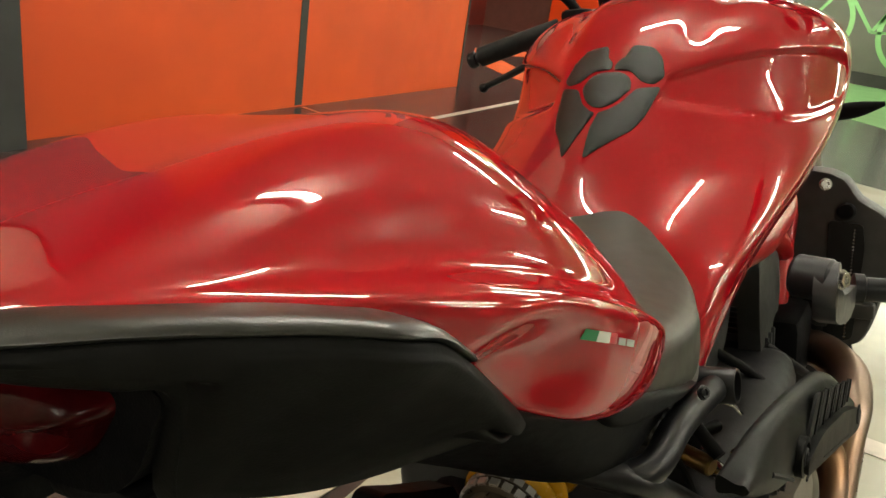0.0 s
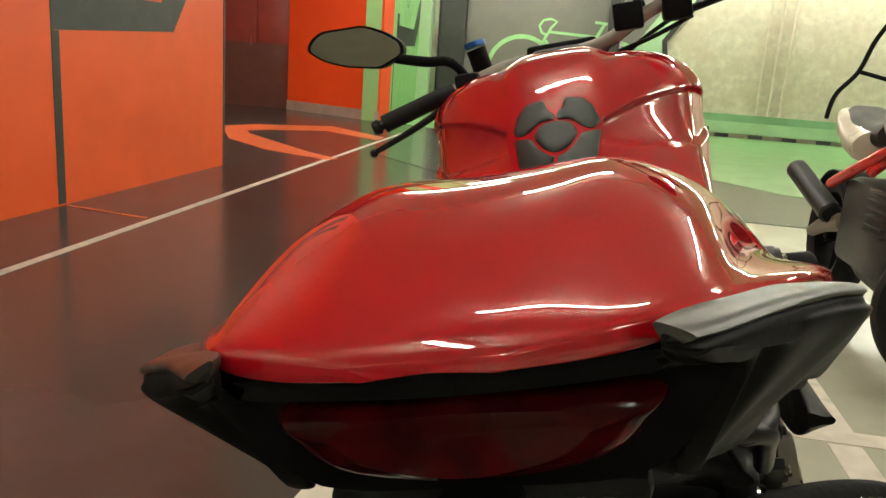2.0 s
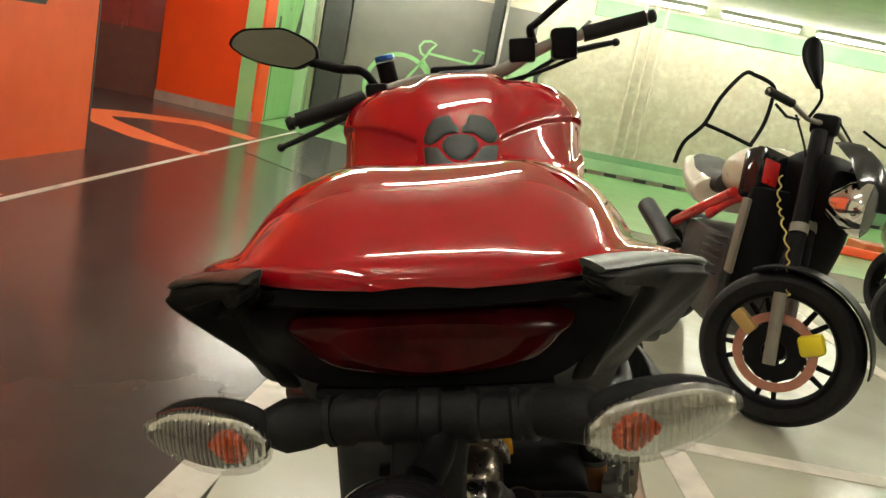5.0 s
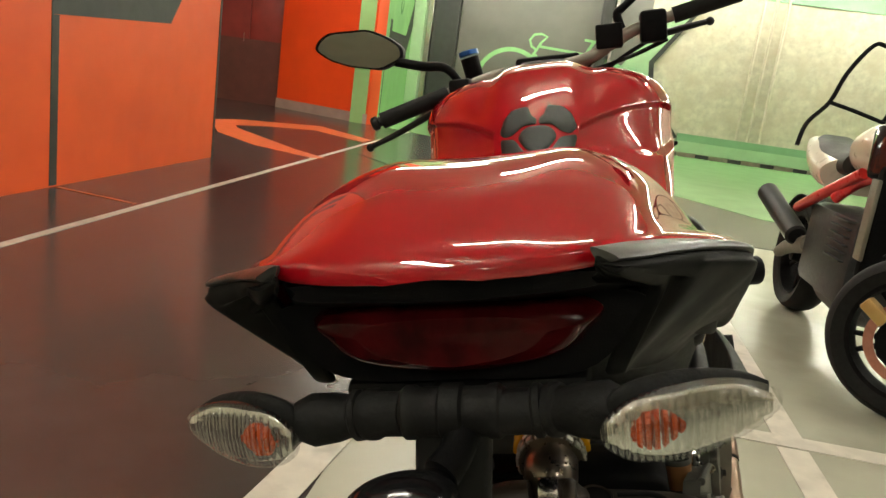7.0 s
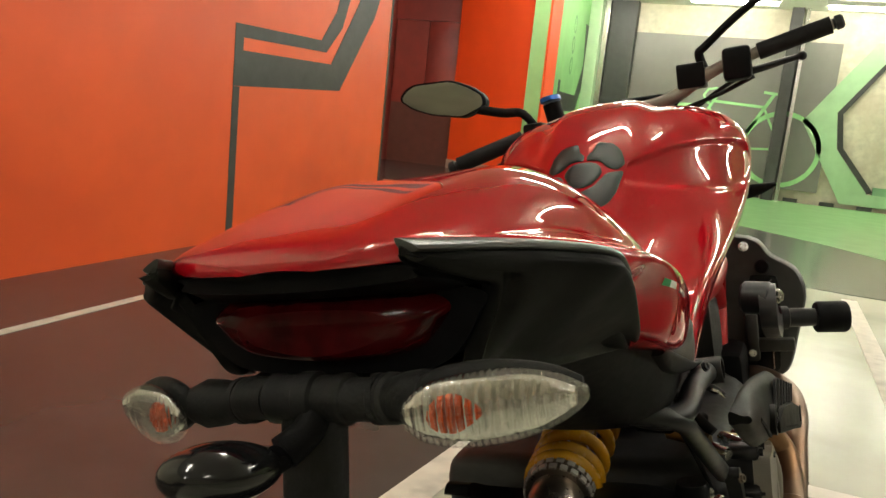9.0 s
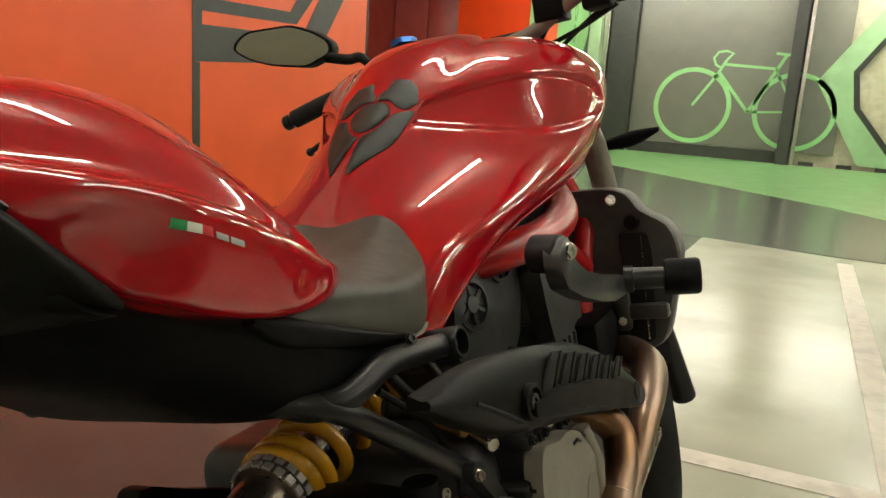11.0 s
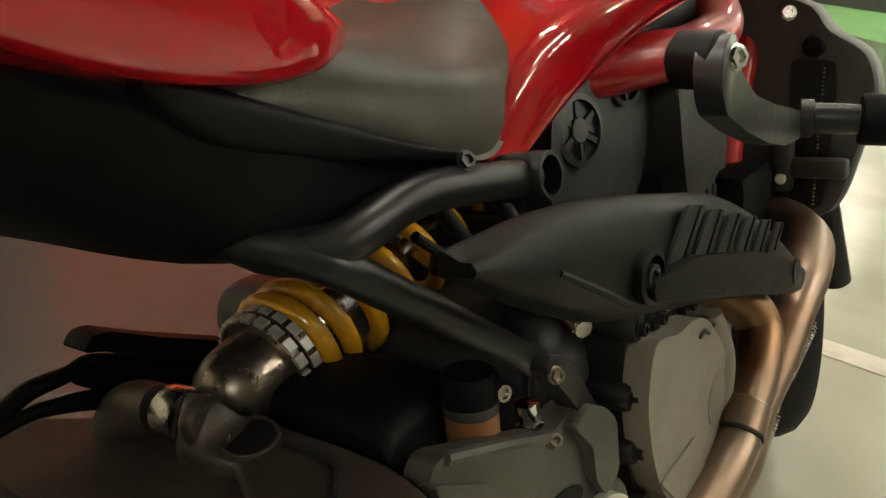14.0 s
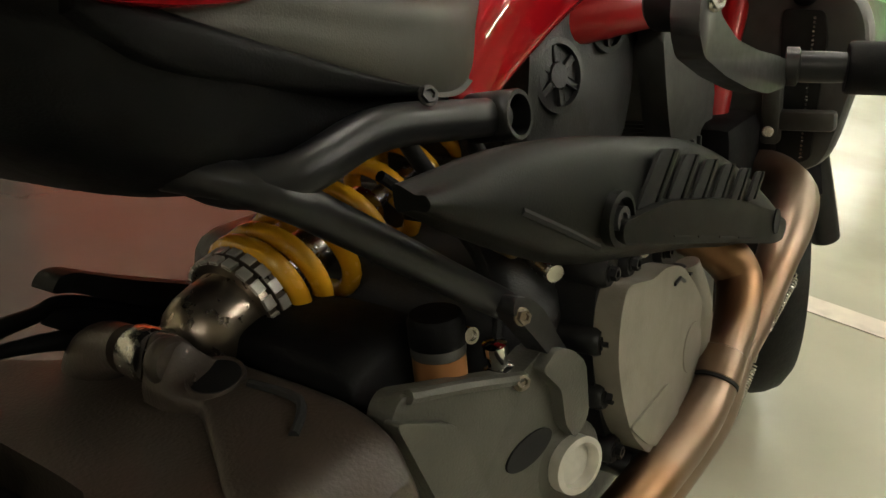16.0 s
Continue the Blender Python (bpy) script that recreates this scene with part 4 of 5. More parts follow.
part("swingarm_pivot_arm", tube([(.085, .385, .522), (.104, .42, .522), (.122, .46, .510), (.135, .51, .472), (.140, .57, .44)], [.034, .033, .034, .036, .036], 24, 24), CAST_BROWN, swing)
part("swingarm_boss", lathe([(.020, .0), (.0195, .0095), (.0185, .0110), (.0170, .0105), (.0160, .004)], 32, boss_m), CAST_BROWN, swing)
# black disc paints the shade inside the socket
part("swingarm_socket", lathe([(.0170, .0090), (.001, .0090)], 28, boss_m), BLACK_HOLE, swing)
part("socket_clip", tube([boss_m @ Vector((.0135 * math.cos(a), .0135 * math.sin(a), .0098)) for a in np.linspace(2.2, 3.4, 12).tolist()], .0012, 6), STEEL, swing)
# black bead paints the shade of a groove
part("swingarm_groove", tube([(.095, .397, .5815), (.120, .399, .5815), (.138, .398, .581), (.150, .388, .580), (.160, .372, .578)], .0032, 8, 14), BLACK_HOLE, swing)
guard = part("chain_guard", prism(rounded([(.365, .627), (.374, .637), (.386, .636), (.427, .615), (.500, .582), (.512, .560), (.470, .568), (.417, .600), (.381, .622)], .004), .030, Matrix.Translation((-.095, 0, 0)) @ SIDE, .003), BLACK, bike, "black plastic chain guard")
part("guard_bar", tube([(-.08, .285, .604), (-.08, .309, .604), (-.08, .331, .611), (-.08, .358, .611), (-.08, .377, .614), (-.08, .414, .595), (-.08, .462, .565)], [.006, .0065, .007, .006, .005, .006, .007], 12, 30), BLACK, guard)
part("guard_bar", tube([(-.07, .300, .596), (-.07, .321, .599), (-.068, .340, .597), (-.066, .37, .589), (-.064, .42, .565)], [.004, .005, .006, .008, .010], 12, 20), BLACK, guard)
part("guard_web", prism(rounded([(.356, .606), (.372, .613), (.411, .594), (.458, .563), (.452, .548), (.392, .577)], .005), .006, Matrix.Translation((-.078, 0, 0)) @ SIDE, .001), BLACK, guard)

# shock absorber
EYE_LOW, EYE_TOP = Vector((0.018, 0.387, 0.580)), Vector((0.010, 0.751, 0.660))
mS = axis(EYE_LOW, EYE_TOP) @ Matrix.Scale(1.207, 4)
shock = part("shock_absorber", lathe([(.002, .009), (.010, .0105), (.018, .014), (.024, .021), (.0272, .031), (.028, .042), (.028, .054), (.026, .056), (.026, .080)], 40, mS), SHOCK_METAL, bike, "hard-anodised shock absorber body")
part("shock_eye", lathe([(.0175, .0), (.0185, .002), (.0185, .020), (.0175, .022), (.011, .022), (.011, .0), (.0175, 0)], 28, axis(Vector((.007, .378, .594)), Vector((1, .378, .594)))), STEEL, shock, "bare metal eye")
part("shock_neck", rod((.018, .385, .599), EYE_LOW + mS.to_3x3() @ Vector((0, 0, .020)), .011), STEEL, shock)
part("shock_rod", lathe([(.017, .07), (.017, .19), (.007, .19), (.007, .30), (.016, .30), (.018, .32)], 20, mS), STEEL, shock)
nut = bmesh.new()
lathe([(.026, .054), (.0345, .055), (.0345, .061), (.026, .062)], 40, mS, nut)
lathe([(.026, .063), (.0355, .064), (.0355, .071), (.026, .072)], 40, mS, nut)
part("preload_collar", nut, SHOCK_METAL, shock, "castellated preload collar")
for k in range(20):
    for h_, o in ((.058, 0), (.0675, .157)):
        a = 2 * math.pi * k / 20 + o
        part("collar_tooth", boxed((-.0036, -.0014, -.0029), (.0036, .0014, .0029), .0005, mS @ Matrix.Rotation(a, 4, "Z") @ pose(0, .0350, h_), 1), TOOTH, shock)
for k in range(9):
    part("scale_mark", boxed((-.0045, -.0004, -.0004), (.0045, .0004, .0004), 0, mS @ Matrix.Rotation(2.2, 4, "Z") @ pose(0, .0280, .036 + .002 * k), 1), STEEL, shock, smooth=False)
SPRING_TURNS = 7.4
sp = [mS @ Vector((.0345 * math.cos(a), .0345 * math.sin(a), .076 + .225 * f ** (1.0 + .55 * (1 - f)))) for f in np.linspace(0, 1, 200).tolist() for a in (2 * math.pi * SPRING_TURNS * f,)]
part("spring", tube(sp, 0.0082, 12), YELLOW, shock, "yellow coil spring")
part("spring_seat", lathe([(.012, .305), (.038, .306), (.038, .314), (.02, .318)], 30, mS), SHOCK_METAL, shock)

# rear frame tubes
for s in (-1, 1):
    part("subframe_tube", tube([(s * .124, .348, .7400), (s * .164, .353, .7290), (s * .184, .372, .7275), (s * .190, .392, .732), (s * .191, .415, .7375), (s * .192, .432, .7395), (s * .1925, .455, .7385), (s * .193, .50, .7325), (s * .194, .550, .7255)], .0122, 16, 30), BLACK_SATIN, bike, "black tubular rear frame")
    part("subframe_strut", tube([(.136, .338, .738), (.166, .350, .732), (.1855, .370, .7190), (.1895, .40, .6975), (.193, .437, .671), (.198, .481, .638), (.203, .530, .603)] if s > 0 else [(-.17, 0.684, 0.519), (-.17, 0.816, 0.447), (-.17, 1.019, 0.336)], .0108, 16, 24), BLACK_SATIN, bike)
    if s < 0:
        continue
    part("strut_foot", side_plate(.206, [(0.514, 0.618), (0.532, 0.611), (0.551, 0.594), (0.562, 0.576), (0.587, 0.542), (0.603, 0.522), (0.582, 0.53), (0.56, 0.551), (0.53, 0.586), (0.509, 0.609)], .017, .004), BLACK_SATIN, bike)
    part("tube_mouth", lathe([(.0165, -.02), (.0165, .014), (.0158, .016), (.0132, .016), (.0130, -.012), (.001, -.012)], 28, axis((s * .196, .549, .726), (s * .296, .549, .737))), BLACK_SATIN, bike)
hex_bolt(bike, (.2235, 0.518, 0.603), (1, -.4, .2), .005, .005, SHOCK_METAL)
hex_bolt(bike, (.200, .470, .752), (1, -.4, .4), .005, .004, BLACK_SATIN)
part("cross_tube", tube([(.16, .62, .560), (0, .66, .53), (-.18, .70, .50)], .013, 12, 10), BLACK_SATIN, bike)


# engine
eng = part("engine", boxed((-.19, .55, .33), (.205, 1.02, .60), .035, None, 3), ALU_DARK, bike, "dark cast engine block")
cyl = part("cylinder", boxed((-.10, .70, .58), (.105, .90, .80), .02), ALU_DARK, eng)
for k in range(5):
    part("fin", boxed((-.108, .69, .62 + .03 * k), (.112, .91, .626 + .03 * k), .002), ALU_DARK, cyl)
part("belt_cover", side_plate(.10, [(.70, .66), (.72, .78), (.78, .81), (.86, .82), (.93, .80), (.94, .70), (.90, .62), (.78, .615)], .026, .008, .03), ALU_DARK, eng, "dark cast belt cover")
for (cy, cz, r) in ((.758, .722, .034), (.862, .758, .028)):
    gb = bmesh.new()
    mg = axis((.126, cy, cz), (1, cy - .2, cz + .1))
    lathe([(r, -.004), (r, .006), (r * .82, .007), (r * .8, .001), (r * .35, .001), (r * .33, .006), (.001, .006)], 36, mg, gb)
    pulley = part("belt_pulley_cover", gb, ALU_DARK, eng)
    for k in range(6):
        part("spoke", boxed((-r * .10, r * .34, .0), (r * .10, r * .80, .005), .001, mg @ Matrix.Rotation(math.pi * k / 3, 4, "Z"), 1), ALU_DARK, pulley)
head = part("front_cylinder", boxed((-.09, .95, .44), (.16, 1.16, .60), .02), ALU_DARK, eng)
for k in range(6):
    part("fin", boxed((-.095, 1.0 + .025 * k, .43), (.165, 1.006 + .025 * k, .61), .002), ALU_DARK, head)
part("airbox", boxed((-.13, .80, .72), (.13, 1.12, .90), .04), BLACK, bike)
part("coolant_cover", side_plate(.13, [(.93, .76), (1.05, .75), (1.12, .68), (1.10, .58), (.98, .57), (.95, .66)], .03, .008, .03), GREY_PLASTIC, bike, "grey plastic side cover")
clutch = part("clutch_cover", side_plate(.205, [(.588, .576), (.600, .590), (.622, .585), (.649, .577), (.675, .578), (.715, .567), (.750, .536), (.775, .508), (.792, .477), (.790, .44), (.760, .412), (.686, .408), (.655, .414), (.637, .426), (.604, .462), (.586, .507), (.580, .545)], .048, .014, .02), ALU, eng, "grey cast clutch cover")
part("clutch_rim", side_plate(.198, [(.590, .590), (.606, .604), (.630, .600), (.652, .588), (.680, .590), (.722, .578), (.760, .545), (.787, .514), (.805, .477), (.803, .43), (.765, .398), (.686, .394), (.648, .400), (.628, .418), (.600, .458), (.584, .507), (.580, .545)], .034, .005, .012), BLACK_SATIN, clutch)
for y, z in ((.600, .598), (.586, .548), (.640, .592), (.590, .50), (.606, .442), (.640, .406), (.712, .578), (.765, .535), (.797, .485)):
    part("bolt_boss", lathe([(.012, 0), (.012, .030), (.010, .034), (.001, .034)], 18, axis((.205, y, z), (1, y, z))), BLACK_SATIN, clutch)
    hex_bolt(clutch, (.238, y, z), (1, 0, 0), .0055, .007, BLACK_SATIN)
part("clutch_column", tube([(.236, .776, .545), (.244, .782, .50), (.244, .774, .44)], [.012, .015, .013], 14, 10), ALU, clutch)
part("clutch_panel", side_plate(.250, [(.600, .470), (.680, .470), (.70, .455), (.71, .425), (.66, .418), (.63, .440)], .005, .002, .006), ALU, clutch)
part("clutch_boss", lathe([(.026, 0), (.024, .004), (.001, .005)], 24, axis((.250, .745, .475), (1, .745, .475))), ALU, clutch)
part("clutch_embossing", tube([(.2535, .695, .556), (.254, .708, .557), (.2535, .720, .550)], .0018, 8), ALU_DARK, clutch)
for q_ in (clutch, *clutch.children):
    for v in q_.data.vertices:
        v.co.y += .022

# heat shield with louvres
shield_m = Matrix.Translation((.232, .38, 0)) @ Matrix.Rotation(radians(-3.2), 4, "Z") @ Matrix.Translation((0, -.38, 0)) @ SIDE
SHIELD_ROWS = [(.40, .708, .722), (.47, .668, .722), (.55, .633, .712), (.65, .606, .692), (.75, .580, .668), (.85, .550, .627), (.93, .532, .582), (.955, .540, .562)]
shield = part("heat_shield", skin([[shield_m @ Vector(q) for q in ((y, zt, -.004), (y, zt - .004, .008), (y, zt * .72 + zb * .28, .0145), (y, zt * .42 + zb * .58, .0175), (y, zt * .15 + zb * .85, .014), (y, zb + .002, .006), (y, zb, -.004), (y, (zt + zb) / 2, -.006))] for y, zb, zt in SHIELD_ROWS], 50, 48), SHIELD, bike, "black plastic heat shield with louvres")
part("shield_ridge", prism(rounded([(.575, .655), (.65, .650), (.775, .618), (.90, .572), (.945, .548), (.935, .532), (.90, .538), (.76, .583), (.64, .620), (.575, .640)], .012), .012, shield_m @ pose(0, 0, .0155), .005), SHIELD, shield)
for k in range(6):
    f = k / 5
    y, z, w = .650 + .215 * f, .670 - .062 * f, 1 - .35 * f
    # raised black plate paints the shade between the louvres
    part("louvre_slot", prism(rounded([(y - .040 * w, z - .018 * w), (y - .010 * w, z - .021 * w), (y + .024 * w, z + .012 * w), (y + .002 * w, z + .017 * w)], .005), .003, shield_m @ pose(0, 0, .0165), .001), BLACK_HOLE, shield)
    part("louvre", prism(rounded([(y - .012 * w, z - .021 * w), (y - .004 * w, z - .022 * w), (y + .030 * w, z + .010 * w), (y + .023 * w, z + .013 * w)], .003), .005, shield_m @ pose(0, 0, .0160), .002), SHIELD, shield)
for k in range(4):
    # thin black strip paints the shade of a narrow slot
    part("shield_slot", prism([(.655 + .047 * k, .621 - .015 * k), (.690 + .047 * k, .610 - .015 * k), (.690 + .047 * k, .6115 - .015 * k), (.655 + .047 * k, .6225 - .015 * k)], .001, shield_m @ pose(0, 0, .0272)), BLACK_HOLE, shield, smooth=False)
# black bead on the surface paints the shade of the crease
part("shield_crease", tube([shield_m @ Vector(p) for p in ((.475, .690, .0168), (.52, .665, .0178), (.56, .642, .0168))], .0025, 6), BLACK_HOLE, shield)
part("shield_boss", lathe([(.019, 0), (.019, .007), (.015, .008), (.013, .002), (.001, .002)], 28, shield_m @ pose(.582, .655, .0165)), SHIELD, shield)
part("shield_screw", lathe([(.009, .0), (.009, .007), (.005, .007), (.005, .004), (.001, .004)], 18, shield_m @ pose(.582, .655, .0175)), ALU_DARK, shield)
# raised black disc paints the shade in the hole
part("shield_hole", lathe([(.010, 0), (.010, .002), (.001, .002)], 20, shield_m @ pose(.905, .560, .0270) @ Matrix.Scale(1.3, 4, (0, 1, 0))), BLACK_HOLE, shield)

# exhaust
ex = part("exhaust_pipe", tube([(.15, .84, .57), (.195, .865, .555), (.235, .89, .528), (.256, .90, .496), (.265, .862, .464), (.268, .812, .448), (.268, .785, .427), (.264, .74, .408), (.257, .66, .400), (.24, .56, .38), (.20, .40, .34)], [.021, .022, .0235, .0235, .022, .0215, .021, .022, .022, .022, .022], 24, 70), EXHAUST, bike, "heat-tinted steel exhaust pipe")
mj = axis((.268, .800, .4400), (.268, .780, .4238))
part("pipe_joint", lathe([(.021, -.018), (.0232, -.016), (.0232, .012), (.021, .014)], 28, mj), EXHAUST, ex)
# black ring paints the shade in the joint's gap
part("pipe_gap", lathe([(.0225, .012), (.0225, .016), (.021, .016)], 28, mj), BLACK_HOLE, ex)
ex2 = part("front_exhaust_pipe", tube([(.14, 1.20, .50), (.20, 1.19, .535), (.255, 1.12, .530), (.272, 1.04, .515), (.274, .98, .488), (.272, .90, .452), (.270, .83, .435), (.268, .77, .40), (.25, .66, .37)], [.026, .029, .030, .028, .0225, .021, .021, .0225, .0225], 24, 50), EXHAUST, bike, "heat-tinted steel exhaust pipe")
for a_, b_ in (((.292, 1.005, .466), (.290, .878, .446)), ((.288, .862, .430), (.281, .800, .382))):
    a_, b_ = Vector(a_), Vector(b_)
    ms = axis(a_, b_)
    L_ = (b_ - a_).length
    part("exhaust_spring", tube([ms @ Vector((.0035 * math.cos(f * 36 * math.pi), .0035 * math.sin(f * 36 * math.pi), .012 + (L_ - .024) * f)) for f in np.linspace(0, 1, 170).tolist()], .0009, 5), STEEL, ex2, "small steel coil spring")
    part("spring_hook", tube([a_ + (b_ - a_) * .1, a_, a_ + Vector((-.014, .004, .004))], .0014, 6), STEEL, ex2)
    part("spring_hook", tube([b_ - (b_ - a_) * .1, b_, b_ + Vector((-.014, .004, .002))], .0014, 6), STEEL, ex2)

# radiator
rad = part("radiator", skin([mirrored([(x * w, y, z) for x, z in ((0, .82), (.205, .818), (.256, .775), (.298, .745), (.312, .70), (.305, .66), (.294, .618), (.277, .557), (.256, .535), (.20, .52), (0, .515))]) for y, w in ((1.22, .96), (1.225, 1), (1.27, 1), (1.275, .96))], 10, 90), GREY_PLASTIC, bike, "dark radiator with a grey plastic surround", angle=30)
part("radiator_core", prism(rounded([(.212, .742), (.262, .738), (.266, .70), (.256, .548), (.214, .536)], .008), .006, Matrix(((1, 0, 0, 0), (0, 0, -1, 1.2195), (0, 1, 0, 0), (0, 0, 0, 1))), .001), BLACK_HOLE, rad)
for k in range(34):
    part("core_fin", boxed((.2437 + .00018 * k, 1.2115, .550 + .0054 * k), (.2462 + .00018 * k, 1.214, .5528 + .0054 * k)), STEEL, rad, smooth=False)
part("radiator_bar", boxed((.208, 1.190, .590), (.287, 1.214, .616), .006), GREY_PLASTIC, rad)
part("radiator_leg", boxed((.198, 1.186, .572), (.222, 1.208, .668), .006), GREY_PLASTIC, rad)
hex_bolt(rad, (.209, 1.184, .590), (.2, -1, .2), .006, .004, STEEL)
part("radiator_cap", lathe([(.014, 0), (.014, .01), (.011, .014), (.001, .015)], 20, axis((.237, 1.222, .757), (.237, 1.0, .785))), BLACK, rad)
part("expansion_tank", boxed((.10, 1.06, .50), (.20, 1.20, .62), .02), BLACK, bike)
hex_bolt(rad, (.205, 1.215, .80), (.3, -1, .2), .008, .01)

# red trellis frame
for s in (-1, 1):
    part("frame_tube", tube([(s * .10, .80, .765), (s * .15, .87, .775), (s * .158, .98, .777), (s * .15, 1.11, .80), (s * .06, 1.27, .87)], .027, 18, 30), FRAME_RED, bike, "red tubular trellis frame")
    part("frame_tube", tube([(s * .09, 1.30, .86), (s * .145, 1.24, .775), (s * .150, 1.19, .70), (s * .150, 1.15, .62), (s * .15, 1.13, .555)], .0175, 18, 24), FRAME_RED, bike)
    part("frame_tube", tube([(s * .155, .97, .772), (s * .16, 1.07, .74), (s * .152, 1.19, .69)], .016, 16, 12), FRAME_RED, bike)
part("steering_head", rod((0, 1.27, .80), (0, 1.22, 1.0), .034), FRAME_RED, bike)

# frame sliders
for s in (1, -1):
    brk = prism(rounded([(.706, .788), (.720, .802), (.740, .800), (.755, .769), (.800, .746), (.865, .730), (.935, .717), (.985, .706), (.980, .680), (.910, .684), (.850, .697), (.775, .719), (.716, .742), (.702, .765)], .008), .022, Matrix.Translation((s * .262 - .011, 0, 0)) @ SIDE, .005)
    slider = part("frame_slider", brk, SLIDER_GREY, bike, "dark grey bracket of a frame slider")
    part("slider_pivot", rod((s * .228, .735, .783), (s * .268, .727, .781), .023, 24, None, .004), BLACK_SATIN, slider)
    hex_bolt(slider, (s * .274, .731, .783), (s, -.5, .1), .0085, .006)
    ma = axis((s * .268, .992, .699), (s * .364, 1.016, .693))
    part("slider_stem", lathe([(.020, 0), (.020, .012), (.016, .014), (.016, .040), (.014, .075)], 24, ma), BLACK_SATIN, slider)
    part("slider_puck", lathe([(.010, .056), (.024, .057), (.0265, .060), (.0265, .103), (.024, .107), (.012, .107), (.010, .101), (.001, .101)], 28, ma), BLACK, slider, "black plastic bobbin")

# foot peg plate, brake reservoir, fittings
plate = part("footpeg_plate", side_plate(.170, [(.418, .565), (.429, .582), (.529, .552), (.540, .556), (.555, .563), (.572, .556), (.586, .540), (.589, .495), (.604, .470), (.608, .425), (.585, .395), (.50, .40), (.455, .45), (.442, .500)], .020, .005, .008), PLATE, bike, "grey cast foot peg plate")
part("plate_block", side_plate(.186, [(.416, .572), (.461, .550), (.472, .526), (.492, .470), (.50, .43), (.465, .44), (.442, .500)], .012, .004, .008), PLATE, plate)
part("plate_wall", side_plate(.186, [(.540, .553), (.556, .564), (.573, .556), (.587, .540), (.589, .495), (.573, .482), (.562, .50), (.559, .530)], .014, .004, .006), PLATE, plate)
part("plate_lip", tube([(.190, .434, .579), (.190, .48, .566), (.190, .532, .549)], .005, 8), PLATE, plate)
# raised black oval paints the shade of a recess
part("plate_recess", lathe([(.012, 0), (.012, .002), (.001, .002)], 28, axis((.1895, .534, .490), (1, .534, .490)) @ Matrix.Rotation(radians(8), 4, "Z") @ Matrix.Scale(2.0, 4, (1, 0, 0))), BLACK_HOLE, plate)
part("pivot_boss", lathe([(.034, -.012), (.034, .003), (.029, .006), (.001, .006)], 30, axis((.188, .574, .459), (1, .50, .50))), PLATE, plate)
part("pivot_ring", lathe([(.023, 0), (.023, .010), (.0185, .011), (.0175, .002), (.001, .002)], 30, axis((.193, .574, .459), (1, .50, .50))), TOOTH, plate, "bare metal pivot ring")
hex_bolt(plate, (.192, .527, .548), (1, -.3, .5), .005, .005, SHOCK_METAL)
for q_ in (plate, *plate.children):
    for v in q_.data.vertices:
        v.co.x += (v.co.y - .42) * .21
res = part("brake_reservoir", lathe([(.012, 0), (.0175, .002), (.0187, .006), (.0187, .044), (.001, .044)], 32, pose(.170, .497, .540)), FLUID, bike, "brake fluid reservoir with brown fluid")
part("reservoir_cap", lathe([(.0197, .043), (.0197, .060), (.0175, .064), (.001, .064)], 32, pose(.170, .497, .540)), BLACK, res, "black screw cap")
part("reservoir_screw", lathe([(.006, 0), (.006, .005), (.004, .005), (.004, .003), (.001, .003)], 16, axis((.186, .510, .586), (1, .2, .7))), STEEL, res)
part("fluid_window", lathe([(.0189, .035), (.0192, .036), (.0192, .0415), (.0189, .0425)], 32, pose(.170, .497, .540)), GREY_PLASTIC, res)
sensor = part("brake_switch", lathe([(.013, 0), (.013, .014), (.009, .016), (.009, .028), (.011, .029), (.011, .038), (.004, .040)], 20, pose(.195, 0.533, 0.543, 10, 0, 0) @ Matrix.Scale(.8, 4)), CHROME, bike, "bare metal brake pressure switch")
part("hydraulic_box", skin([[(.02, y, zt - .006), (.06, y, zt), (.115, y, zt), (.150, y, zt - .008), (.156, y, zt - .03), (.150, y, zt - .09), (.02, y, zt - .09)] for y, zt in ((.425, .575), (.432, .592), (.47, .598), (.515, .590), (.53, .57))], 20, 42), BLACK, bike, "black plastic box")
part("rubber_boot", lathe([(.014, -.012), (.013, .0), (.010, .004)], 16, pose(.195, 0.533, 0.537)), RUBBER, sensor)
part("brake_line", tube([(.195, 0.530, 0.569), (.180, .555, .59), (.16, .55, .64), (.15, .48, .70)], .004, 8, 16), RUBBER, bike)
part("battery_box", boxed((-.12, .50, .40), (.12, .60, .56), .02), BLACK, bike)
part("linkage_cover", skin([mirrored([(0, y, zt), (.08, y, zt - .004), (.10, y, zt - .03), (.09, y, zt - .08), (0, y, zt - .08)]) for y, zt in ((.46, .53), (.52, .552), (.60, .545), (.64, .52))], 16, 36), BLACK_SATIN, bike)
for p, q, r, m_ in (((.13, .60, .63), (.185, .58, .625), .010, BRASS), ((.15, .635, .61), (.205, .60, .60), .009, STEEL), ((.10, .56, .655), (.16, .62, .63), .012, RUBBER), ((.19, .655, .605), (.225, .63, .603), .008, STEEL), ((.20, .715, .59), (.235, .70, .588), .006, STEEL), ((.19, .69, .595), (.232, .675, .593), .006, BRASS)):
    part("fitting", rod(p, q, r, 16, None, r * .2), m_, bike)
for pts in (((.09, .58, .70), (.125, .575, .665), (.15, .60, .64), (.17, .66, .63)), ((.12, .62, .70), (.16, .60, .66), (.19, .585, .635)), ((.11, .86, .64), (.17, .88, .60), (.20, .90, .55)), ((.16, 1.0, .60), (.20, 1.03, .56), (.21, 1.1, .52))):
    part("hose", tube(pts, .007, 10, 18), RUBBER, bike, "black rubber hose")
